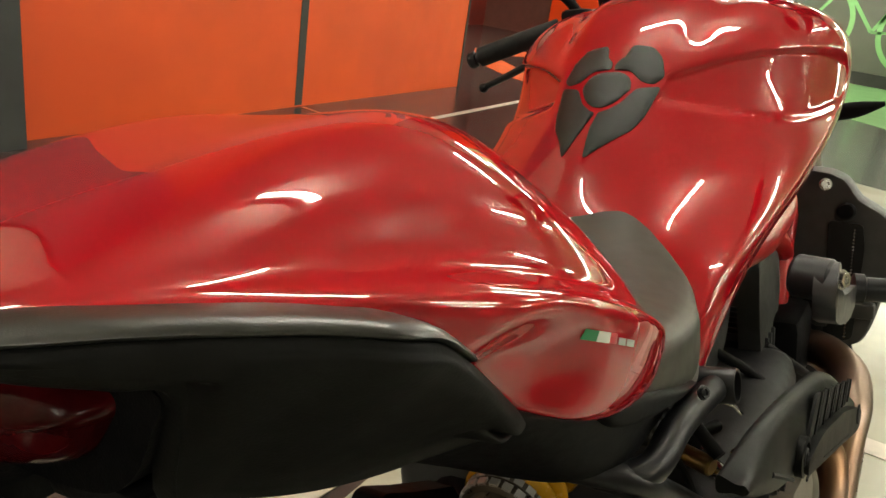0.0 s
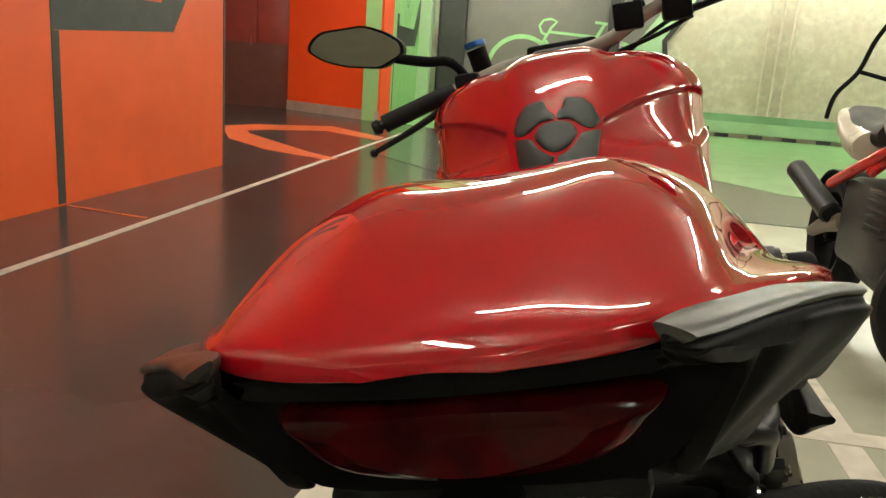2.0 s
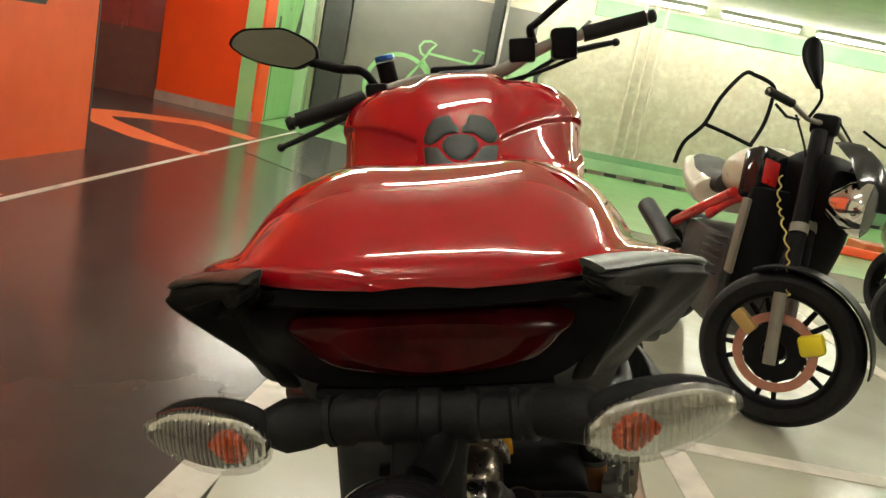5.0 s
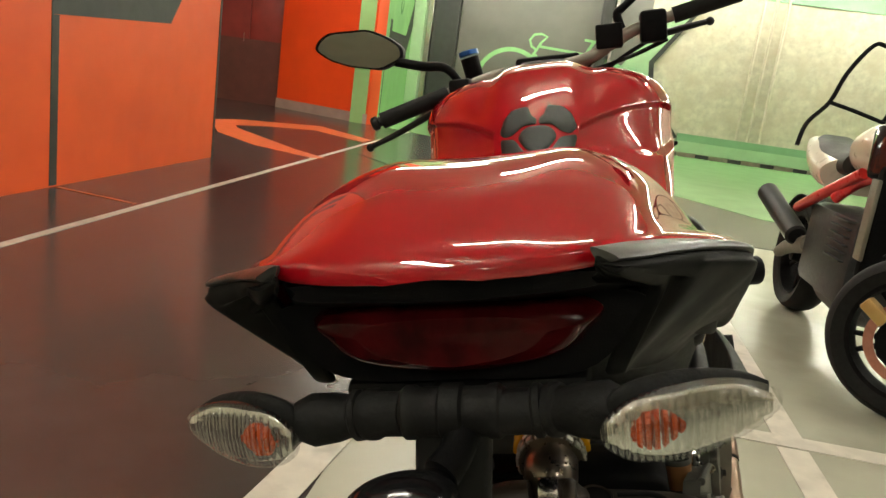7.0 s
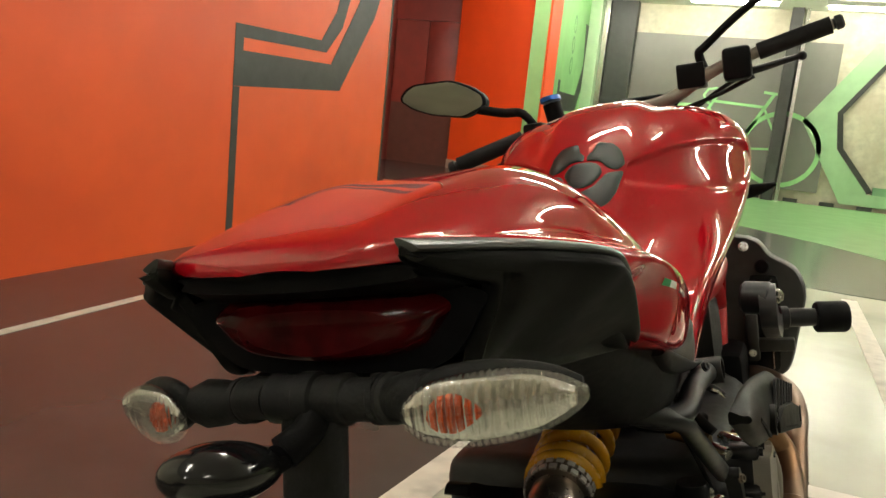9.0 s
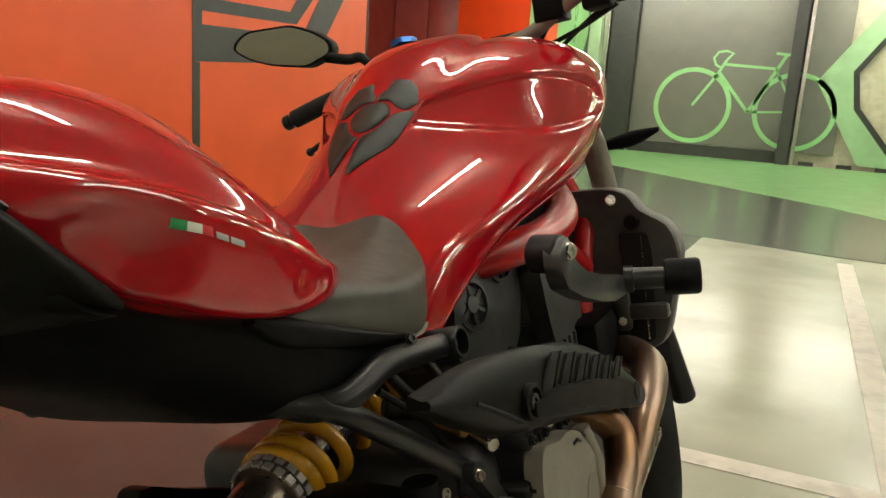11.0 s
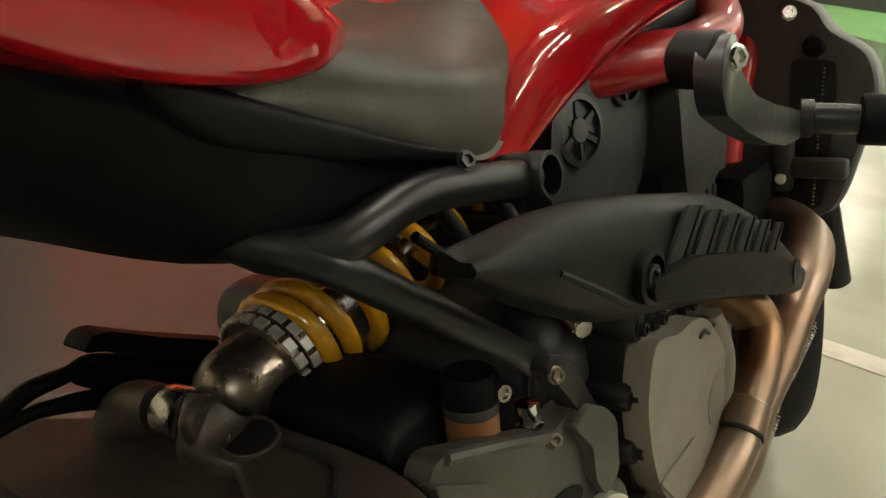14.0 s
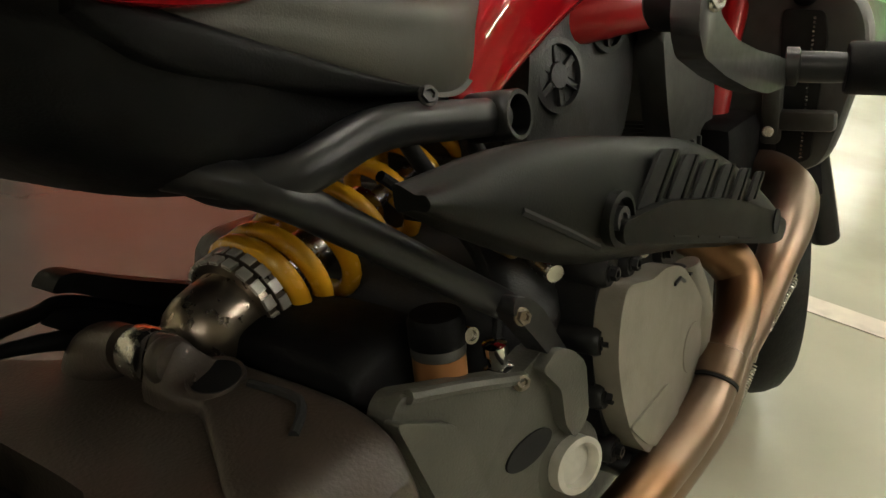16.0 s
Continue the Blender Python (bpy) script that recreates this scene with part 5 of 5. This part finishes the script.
part("wire_clip", tube([(.192, .592, .690), (.200, .600, .684), (.206, .602, .676)], .002, 6), STEEL, bike)
part("copper_pipe", tube([(.150, .470, .535), (.160, .445, .532), (.170, .410, .520), (.175, .38, .50), (.175, .34, .47)], .014, 14, 20), EXHAUST, bike)

# front: wheel, forks, lamp, indicators
FW = (.085, 1.60, .30)
fw = wheel(bike, "front_wheel", FW, .30, .12, 22)
part("front_mudguard", grid(bmesh.new(), [[Matrix.Translation(FW) @ pose(0, 0, 0, 0, 0, 22) @ Vector((x, rr * math.cos(a), rr * math.sin(a))) for rr, xs in ((.315, (-.065, 0, .065)), (.320, (.065, 0, -.065))) for x in xs] for a in np.linspace(radians(30), radians(150), 20)]), BLACK, bike)
for s in (-1, 1):
    part("fork_leg", tube([(s * .10 + .12, 1.585, .32), (s * .10 + .09, 1.47, .60), (s * .10 + .06, 1.41, .73)], [.027, .026, .026], 18), BLACK_SATIN, bike)
    part("fork_tube", tube([(s * .10 + .06, 1.41, .73), (s * .10 + .05, 1.36, .90), (s * .10 + .02, 1.28, 1.08)], .024, 18), ALU, bike, "silver upper fork tube")
    part("front_signal", skin([[(s * x, 1.38 + r * .5 * math.cos(a), z + r * math.sin(a)) for a in (2 * math.pi * k / 8 for k in range(8))] for x, z, r in ((.15, .892, .006), (.20, .898, .014), (.235, .903, .013), (.272, .911, .004))], 16, 24), BLACK, bike, "black front turn signal")
part("headlight", skin([[(.10 * k_ * math.cos(a), y, .90 + .085 * k_ * math.sin(a)) for a in (2 * math.pi * k / 16 for k in range(16))] for y, k_ in ((1.40, .6), (1.43, 1.0), (1.50, 1.0), (1.54, .9))], 12, 40), BLACK_GLOSS, bike)
part("top_yoke", boxed((-.13, 1.19, 1.055), (.13, 1.29, 1.078), .008), ALU_DARK, bike)
part("dashboard", boxed((-.07, 1.28, 1.075), (.07, 1.31, 1.13), .008), BLACK, bike)

# handlebar and controls
bar = part("handlebar", tube([(-.325, 1.070, 1.028), (-.25, 1.088, 1.050), (-.17, 1.125, 1.074), (-.09, 1.19, 1.096), (0, 1.235, 1.100), (.085, 1.25, 1.112), (.15, 1.252, 1.145), (.20, 1.25, 1.165), (.258, 1.245, 1.178), (.395, 1.24, 1.206)], [.011, .011, .012, .014, .014, .014, .013, .012, .011, .011], 16, 50), ALU, bike, "silver handlebar")
for pts, rr in ((((-.325, 1.070, 1.028), (-.26, 1.085, 1.047), (-.195, 1.113, 1.067)), .0165), (((.392, 1.24, 1.2055), (.325, 1.242, 1.192), (.262, 1.245, 1.179)), .0165)):
    part("grip", tube(pts, rr, 18, 10), RUBBER, bar, "black rubber grip")
    e0, e1 = Vector(pts[0]), Vector(pts[1])
    part("bar_end", lathe([(.010, 0), (.010, .006), (.014, .008), (.014, .018), (.010, .022), (.001, .022)], 20, axis(e0, e0 + (e0 - e1).normalized())), BLACK_SATIN, bar)
for pts, ball in ((((-.195, 1.17, 1.058), (-.24, 1.19, 1.035), (-.32, 1.20, 1.000), (-.391, 1.202, .973)), (-.395, 1.202, .971)), (((.21, 1.29, 1.150), (.25, 1.30, 1.150), (.30, 1.302, 1.158), (.336, 1.30, 1.163)), (.340, 1.30, 1.163))):
    part("lever", tube(pts, [.009, .008, .007, .006], 12, 20), BLACK_SATIN, bar, "black hand lever")
    bb = bmesh.new()
    bmesh.ops.create_icosphere(bb, subdivisions=2, radius=.0095, matrix=Matrix.Translation(ball))
    part("lever_ball", bb, BLACK_SATIN, bar)
part("switch_gear", boxed((.195, 1.225, 1.130), (.248, 1.275, 1.195), .008), BLACK, bar)
part("switch_gear", boxed((-.19, 1.10, 1.045), (-.145, 1.15, 1.095), .008), BLACK, bar)
part("brake_fluid_box", boxed((.105, 1.235, 1.128), (.160, 1.29, 1.178), .004), BLACK, bar)
part("clutch_reservoir", lathe([(.018, 0), (.020, .004), (.020, .050), (.001, .050)], 24, axis((-.155, 1.25, 1.092), (-.166, 1.25, 1.15))), BLACK, bar)
part("blue_collar", prism(rounded([(-.022, -.022), (.034, -.016), (.040, .010), (.012, .022), (-.022, .020)], .008), .010, axis((-.165, 1.25, 1.145), (-.176, 1.25, 1.20)), .002), BLUE, bar, "blue anodised collar")
MIR = [(-.464, 1.183), (-.452, 1.202), (-.433, 1.214), (-.357, 1.217), (-.318, 1.198), (-.292, 1.176), (-.291, 1.153), (-.338, 1.131), (-.40, 1.143), (-.439, 1.160)]
mirror_m = Matrix.Translation((0, 1.07, 0)) @ Matrix.Rotation(radians(90), 4, "X")
mir = part("mirror", prism(rounded(MIR, .012), -.024, mirror_m, .008), BLACK, bar, "black rear-view mirror")
cx_, cz_ = -.377, 1.174
part("mirror_glass", prism(rounded([(cx_ + (u - cx_) * .93, cz_ + (v - cz_) * .90) for u, v in MIR], .012), .0015, Matrix.Translation((0, 1.0695, 0)) @ Matrix.Rotation(radians(90), 4, "X")), MIRROR, mir, "mirror glass", smooth=False)
for q_ in (mir, *mir.children):
    for v in q_.data.vertices:
        v.co.x, v.co.y = -.455 + (v.co.x + .464) * .92, v.co.y + .015 + .62 * (v.co.x + .464)
part("mirror_stalk", tube([(-.315, 1.195, 1.148), (-.25, 1.17, 1.130), (-.196, 1.13, 1.120), (-.17, 1.14, 1.085)], [.010, .010, .009, .008], 12, 14), BLACK, mir)
part("mirror_stalk", tube([(.158, 1.25, 1.165), (.151, 1.25, 1.195), (.165, 1.25, 1.208), (.235, 1.255, 1.262), (.32, 1.25, 1.31)], [.009, .009, .008, .008, .007], 12, 24), BLACK, bar)
part("mirror", prism(rounded([(.30, 1.29), (.34, 1.275), (.44, 1.31), (.46, 1.345), (.42, 1.37), (.33, 1.355), (.30, 1.325)], .012), -.024, Matrix.Translation((0, 1.24, 0)) @ Matrix.Rotation(radians(90), 4, "X"), .008), BLACK, bar, "black rear-view mirror")
for pts in (((.22, 1.29, 1.14), (.16, 1.31, 1.11), (.08, 1.33, 1.06)), ((.12, 1.28, 1.13), (.08, 1.31, 1.09), (.05, 1.34, 1.0)), ((-.19, 1.15, 1.05), (-.12, 1.25, 1.06), (-.06, 1.33, 1.0)), ((.25, 1.26, 1.135), (.18, 1.275, 1.11), (.10, 1.29, 1.09))):
    part("cable", tube(pts, .0045, 8, 16), RUBBER, bar)
part("side_stand", tube([(-.12, .62, .36), (-.22, .66, .18), (-.27, .70, -.05)], .012, 10), BLACK_SATIN, bike)
bike.matrix_world = BIKE_POSE


# ---- the black and white motorcycle in the next bay ----
moto = tagged(new("motorcycle"), "black and white naked motorcycle with rack and disc lock", "motorcycle")
AX = Vector((.574, .819, 0))
HEAD_ = Vector((.819, -.574, 0))
HUB = Vector((1.245, 2.46, .31))
w2 = wheel(moto, "front_wheel", HUB, .31, .12, 55, None, 5, .025)
md = Matrix.Translation(HUB - AX * .085) @ AX.to_track_quat("Z", "Y").to_matrix().to_4x4()
disc = part("brake_disc", lathe([(.155, -.003), (.155, .003), (.120, .003), (.120, -.003), (.155, -.003)], 48, md), COPPER, moto, "copper-coloured brake disc")
part("disc_carrier", lathe([(.118, -.004), (.118, .004), (.05, .008), (.05, -.008), (.118, -.004)], 10, md), BLACK, disc)
part("caliper", boxed((-.03, -.05, -.03), (.03, .05, .02), .01, Matrix.Translation(HUB - AX * .09 - HEAD_ * .13 + Vector((0, 0, .09))) @ pose(0, 0, 0, 0, 0, 55) @ pose(0, 0, 0, 35, 0, 0)), GOLD, moto, "gold brake caliper")
part("disc_lock", boxed((-.03, -.045, -.04), (.03, .045, .04), .015, Matrix.Translation(HUB - AX * .09 + HEAD_ * .12 + Vector((0, 0, .07))) @ pose(0, 0, 0, 0, 0, 55) @ pose(0, 0, 0, -25, 0, 0)), LOCK_YELLOW, moto, "bright yellow disc lock on the brake disc")
TOP = Vector((1.37, 2.86, 1.17))
for s in (-1, 1):
    a_, b_ = HUB + AX * .115 * s, TOP + AX * .09 * s
    part("fork_slider", rod(a_ + AX * .018 * s - Vector((0, 0, .04)), a_ + (b_ - a_) * .27 + AX * .10 * min(s, 0), .024, 16), ALU, moto, "silver fork slider")
    part("fork_leg", rod(a_ + (b_ - a_) * .27, b_, .032, 16), BLACK, moto)
    part("fork_band", rod(a_ + (b_ - a_) * .52, a_ + (b_ - a_) * .56, .037, 16), ALU, moto)
rows = [[HUB + AX * x + (HEAD_ * math.cos(a) + Vector((0, 0, 1)) * math.sin(a)) * rr for rr, xs in ((.324, (-.065, -.03, .03, .065)), (.331, (.065, .03, -.03, -.065))) for x in xs] for a in np.linspace(radians(0), radians(120), 24)]
part("front_mudguard", grid(bmesh.new(), rows), BLACK_SATIN, moto, "black front mudguard")
mh = Matrix.Translation((1.46, 2.56, .90)) @ HEAD_.to_track_quat("Z", "Y").to_matrix().to_4x4()
lampm = part("headlight", lathe([(.05, -.12), (.10, -.06), (.115, .0), (.110, .02)], 28, mh), CHROME, moto, "chrome round headlight")
part("headlight_glass", lathe([(.108, .02), (.08, .04), (.03, .050), (.001, .052)], 28, mh), LENS_CLEAR, lampm)
part("fly_screen", skin([[(1.48 + HEAD_.x * (f - .1 * abs(c)) + AX.x * .16 * c * wd, 2.62 + HEAD_.y * (f - .1 * abs(c)) + AX.y * .16 * c * wd, z + dz) for c, dz in ((-1, 0), (-.6, 0), (0, 0), (.6, 0), (1, 0), (.6, .012), (0, .012), (-.6, .012))] for z, f, wd in ((.90, .12, .75), (.94, .11, .85), (1.0, .085, .90), (1.07, .04, .8), (1.12, -.02, .6), (1.135, -.05, .3))], 24, 40), BLACK_GLOSS, moto, "black fly screen")
part("yoke", boxed((-.045, -.055, -.04), (.045, .055, .05), .02, Matrix.Translation(TOP + Vector((0, 0, .03))) @ pose(0, 0, 0, 0, 0, 55)), BLACK, moto)
hb = part("handlebar", tube([(1.03, 2.70, 1.285), (1.14, 2.74, 1.265), (1.26, 2.80, 1.215), (1.38, 2.86, 1.205), (1.50, 2.95, 1.17), (1.56, 3.0, 1.12)], .011, 12, 30), ALU, moto, "silver handlebar")
part("grip", tube([(1.03, 2.70, 1.285), (1.16, 2.75, 1.258)], .018, 14), RUBBER, hb)
part("lever", tube([(1.20, 2.74, 1.20), (1.12, 2.68, 1.20), (1.05, 2.64, 1.235)], .006, 8), BLACK, hb)
part("mirror_stalk", tube([(1.26, 2.79, 1.22), (1.285, 2.78, 1.30), (1.25, 2.77, 1.37)], .007, 8, 12), BLACK, hb)
part("mirror", skin([[(1.205 + r * .75 * math.cos(a) + o, 2.765 + .018 * math.sin(2 * a) * 0 + .4 * r * math.cos(a), z) if k % 2 else (1.205 + r * .75 * math.cos(a) + o, 2.765 + .4 * r * math.cos(a) + .014 * math.sin(a), z) for k, a in enumerate(2 * math.pi * q / 10 for q in range(10))] for z, r, o in ((1.335, .014, .05), (1.37, .045, .03), (1.42, .078, .005), (1.47, .080, -.012), (1.51, .060, -.018), (1.53, .02, -.018))], 20, 30), BLACK, hb, "black rear-view mirror")
part("mirror_stalk", tube([(1.62, 3.02, 1.22), (1.70, 2.98, 1.17), (1.76, 2.96, 1.15)], .006, 8), BLACK, hb)
part("mirror", skin([[(x, 2.96 + .4 * r * math.cos(a), 1.155 + r * math.sin(a)) for a in (2 * math.pi * q / 8 for q in range(8))] for x, r in ((1.735, .01), (1.76, .035), (1.80, .045), (1.835, .03), (1.85, .008))], 12, 20), BLACK, hb, "black rear-view mirror")
mtank = part("tank", skin([[(1.36 + w * c, y, z0 + h * s_) for c, s_ in ((-.6, 1), (0, 1.15), (.6, 1), (1, .4), (.9, -.5), (.4, -1), (-.4, -1), (-.9, -.5), (-1, .4))] for y, w, z0, h in ((3.02, .09, .93, .06), (3.10, .17, .94, .10), (3.25, .19, .94, .12), (3.42, .16, .92, .10), (3.55, .10, .89, .06))], 30, 54), MOTO_WHITE, moto, "white fuel tank")
part("tank_bag", boxed((-.10, -.06, -.12), (.10, .06, .12), .03, Matrix.Translation((1.25, 3.02, .94)) @ pose(0, 0, 0, -20, 12, 15)), BLACK_GLOSS, moto, "dark shroud with a red badge")
part("badge", boxed((-.045, -.004, -.06), (.035, .004, .055), .003, Matrix.Translation((1.245, 2.957, .965)) @ pose(0, 0, 0, -20, 12, 15)), BADGE_RED, moto, "red badge")
part("saddle", skin([[(1.33 + w * c, y, z0 + h * s_) for c, s_ in ((-.7, 1), (0, 1.1), (.7, 1), (1, 0), (.7, -1), (-.7, -1), (-1, 0))] for y, w, z0, h in ((3.50, .12, .86, .05), (3.65, .15, .85, .055), (3.85, .14, .89, .05), (4.02, .10, .93, .04))], 24, 42), SEAT_DARK, moto, "black saddle")
part("tail", skin([[(1.32 + w * c, y, z0 + h * s_) for c, s_ in ((-.7, .8), (0, 1), (.7, .8), (1, 0), (.6, -1), (-.6, -1), (-1, 0))] for y, w, z0, h in ((3.55, .19, .80, .08), (3.75, .18, .82, .09), (3.95, .15, .87, .08), (4.15, .09, .92, .04))], 24, 42), MOTO_WHITE, moto, "white tail panel")
part("luggage_rack", tube([(1.10, 3.90, .90), (1.13, 3.92, 1.02), (1.22, 3.93, 1.14), (1.28, 3.95, 1.30), (1.38, 3.97, 1.45), (1.45, 3.98, 1.455), (1.57, 4.0, 1.42), (1.585, 4.0, 1.34), (1.57, 3.99, 1.20), (1.51, 3.95, 1.07)], .0115, 10, 50), BLACK, moto, "black tubular luggage rack")
part("rack_bar", tube([(1.22, 3.93, 1.14), (1.36, 3.93, 1.11), (1.52, 3.95, 1.07)], .011, 10, 10), BLACK, moto)
mengine = part("engine", boxed((1.14, 2.98, .26), (1.52, 3.60, .66), .05), ALU_DARK, moto, "dark engine block")
for k in range(6):
    part("fin", boxed((1.12, 3.02, .46 + .035 * k), (1.54, 3.22, .468 + .035 * k), .003), ALU_DARK, mengine)
part("radiator", boxed((1.16, 2.90, .42), (1.50, 2.96, .90), .02), BLACK, moto)
part("side_cowl", skin([[(1.46 + w * c_, y, z0 + hh * s_) for c_, s_ in ((-1, 1), (0, 1.1), (1, .9), (1.05, 0), (.8, -1), (-.8, -1), (-1, 0))] for y, w, z0, hh in ((2.72, .06, .92, .10), (2.80, .10, .84, .20), (2.95, .13, .76, .30), (3.15, .14, .72, .26))], 16, 42), BLACK, moto, "black plastic side cowl")
part("radiator_edge", boxed((1.145, 2.885, .50), (1.165, 2.955, .84), .006), ALU, moto)
for pts in (((1.12, 3.70, .60), (1.13, 3.45, .70), (1.20, 3.2, .84)), ((1.16, 3.35, .70), (1.22, 3.25, .80), (1.30, 3.05, .88)), ((1.42, 2.95, .88), (1.50, 3.1, .84), (1.50, 3.5, .74))):
    part("frame_tube", tube(pts, .026, 14, 14), BADGE_RED, moto, "red frame tube")
part("swingarm", tube([(1.17, 3.55, .44), (1.16, 3.80, .38), (1.16, 3.98, .31)], [.05, .04, .03], 12, 10), ALU, moto)
part("silencer", rod((1.12, 3.62, .46), (1.06, 4.10, .62), .055, 20, None, .012), BLACK_SATIN, moto, "black silencer")
part("belly_pan", skin([[(1.32 + w * c, y, z0 + h * s_) for c, s_ in ((-1, 1), (0, 1.1), (1, 1), (.9, 0), (.4, -1), (-.4, -1), (-.9, 0))] for y, w, z0, h in ((2.96, .12, .34, .10), (3.15, .16, .30, .12), (3.5, .14, .28, .10))], 14, 42), GREY_PLASTIC, moto)
wheel(moto, "rear_wheel", (1.30, 3.98, .31), .31, .16, 0, None, 5, .03)
part("rear_mudguard", grid(bmesh.new(), [[(1.30 + x, 3.98 + rr * math.cos(a), .31 + rr * math.sin(a)) for rr, xs in ((.325, (-.08, 0, .08)), (.332, (.08, 0, -.08))) for x in xs] for a in np.linspace(radians(40), radians(130), 16)]), BLACK, moto)
cab = [Vector(p) + Vector((.007 * math.cos(k * .55), 0, .003 * math.sin(k * .55))) for k, p in enumerate(catmull([(1.172, 2.7, 0.968), (1.165, 2.64, 0.869), (1.181, 2.6, 0.8), (1.201, 2.52, 0.686), (1.198, 2.46, 0.596), (1.205, 2.42, 0.529)], 120))]
part("lock_cable", tube(cab, .0035, 6), CABLE, moto, "thin coiled yellow reminder cable")
for pts in (((1.20, 2.78, 1.22), (1.27, 2.74, 1.06), (1.34, 2.86, .92)), ((1.40, 2.80, 1.22), (1.47, 2.72, 1.08), (1.44, 2.82, .96)), ((1.33, 2.80, .90), (1.26, 2.66, .70), (1.17, 2.56, .40))):
    part("cable", tube(pts, .005, 6, 14), RUBBER, moto)
part("side_stand", tube([(1.50, 3.35, .30), (1.58, 3.33, .12), (1.62, 3.32, .012)], .012, 8), BLACK, moto)
moto.matrix_world = Matrix.Identity(4)

# ---- the dark scooter beyond ----
scoot = tagged(new("scooter"), "dark brown scooter with black wheels", "scooter")
wheel(scoot, "front_wheel", (2.70, 4.02, .27), .27, .13, 50, BLACK, 5, .022)
part("brake_disc", lathe([(.12, -.003), (.12, .003), (.08, .003), (.08, -.003), (.12, -.003)], 32, Matrix.Translation((2.66, 3.965, .27)) @ AX.to_track_quat("Z", "Y").to_matrix().to_4x4()), SHOCK_METAL, scoot)
part("fork", tube([(2.66, 3.96, .27), (2.84, 4.06, .55), (3.02, 4.14, .90)], .03, 12, 10), BLACK, scoot)
part("front_mudguard", grid(bmesh.new(), [[Vector((2.70, 4.02, .27)) + AX * x + (HEAD_ * math.cos(a) + Vector((0, 0, 1)) * math.sin(a)) * rr for rr, xs in ((.285, (-.07, 0, .07)), (.292, (.07, 0, -.07))) for x in xs] for a in np.linspace(radians(20), radians(140), 16)]), BLACK, scoot)
part("front_shield", skin([[(3.22 + w * c, 4.12 + d * s_, z) for c, s_ in ((-1, 0), (-.7, -.8), (0, -1.2), (.7, -.8), (1, 0), (.6, .5), (-.6, .5))] for z, w, d in ((.36, .14, .10), (.55, .22, .13), (.80, .25, .14), (1.0, .20, .12), (1.08, .12, .08))], 24, 42), BROWN_GLOSS, scoot, "glossy dark brown front shield")
part("handlebar_cover", skin([[(x, 4.14 + .07 * math.cos(a), 1.12 + r * math.sin(a)) for a in (2 * math.pi * q / 8 for q in range(8))] for x, r in ((2.82, .02), (2.92, .045), (3.15, .06), (3.38, .045), (3.5, .02))], 16, 28), BLACK, scoot, "black handlebar cover")
part("mirror_stalk", tube([(2.94, 4.14, 1.16), (2.92, 4.12, 1.28)], .007, 8), BLACK, scoot)
part("seat", skin([[(3.2 + .14 * c, y, z0 + .05 * s_) for c, s_ in ((-1, 0), (-.6, 1), (.6, 1), (1, 0), (.6, -1), (-.6, -1))] for y, z0 in ((4.55, .78), (4.8, .80), (5.2, .84))], 14, 36), SEAT_DARK, scoot)
part("body", skin([[(3.2 + w * c, y, z0 + h * s_) for c, s_ in ((-1, .3), (-.6, 1), (.6, 1), (1, .3), (.8, -1), (-.8, -1))] for y, w, z0, h in ((4.2, .14, .25, .08), (4.5, .17, .32, .16), (4.9, .19, .55, .2), (5.3, .12, .68, .12))], 16, 36), BROWN_GLOSS, scoot, "glossy dark brown body")
wheel(scoot, "rear_wheel", (3.2, 5.2, .27), .27, .13, 0, BLACK, 5, .022)
scoot.matrix_world = Matrix.Translation((.15, .06, 0))


# ---- wheel stop in a far bay ----
stop = tagged(part("wheel_stop", prism(rounded([(-.09, 0), (.09, 0), (.06, .11), (-.06, .11)], .02), 1.0, facing((0, 0, 0), (0, 1, 0), (0, 0, 1)) , .008), ORANGE_BRIGHT, None), "orange rubber wheel stop on the floor of a far bay", "wheel stop")
stop.matrix_world = Matrix.Translation((5.0, 9.3, .004)) @ pose(0, 0, 0, 0, 0, -10)
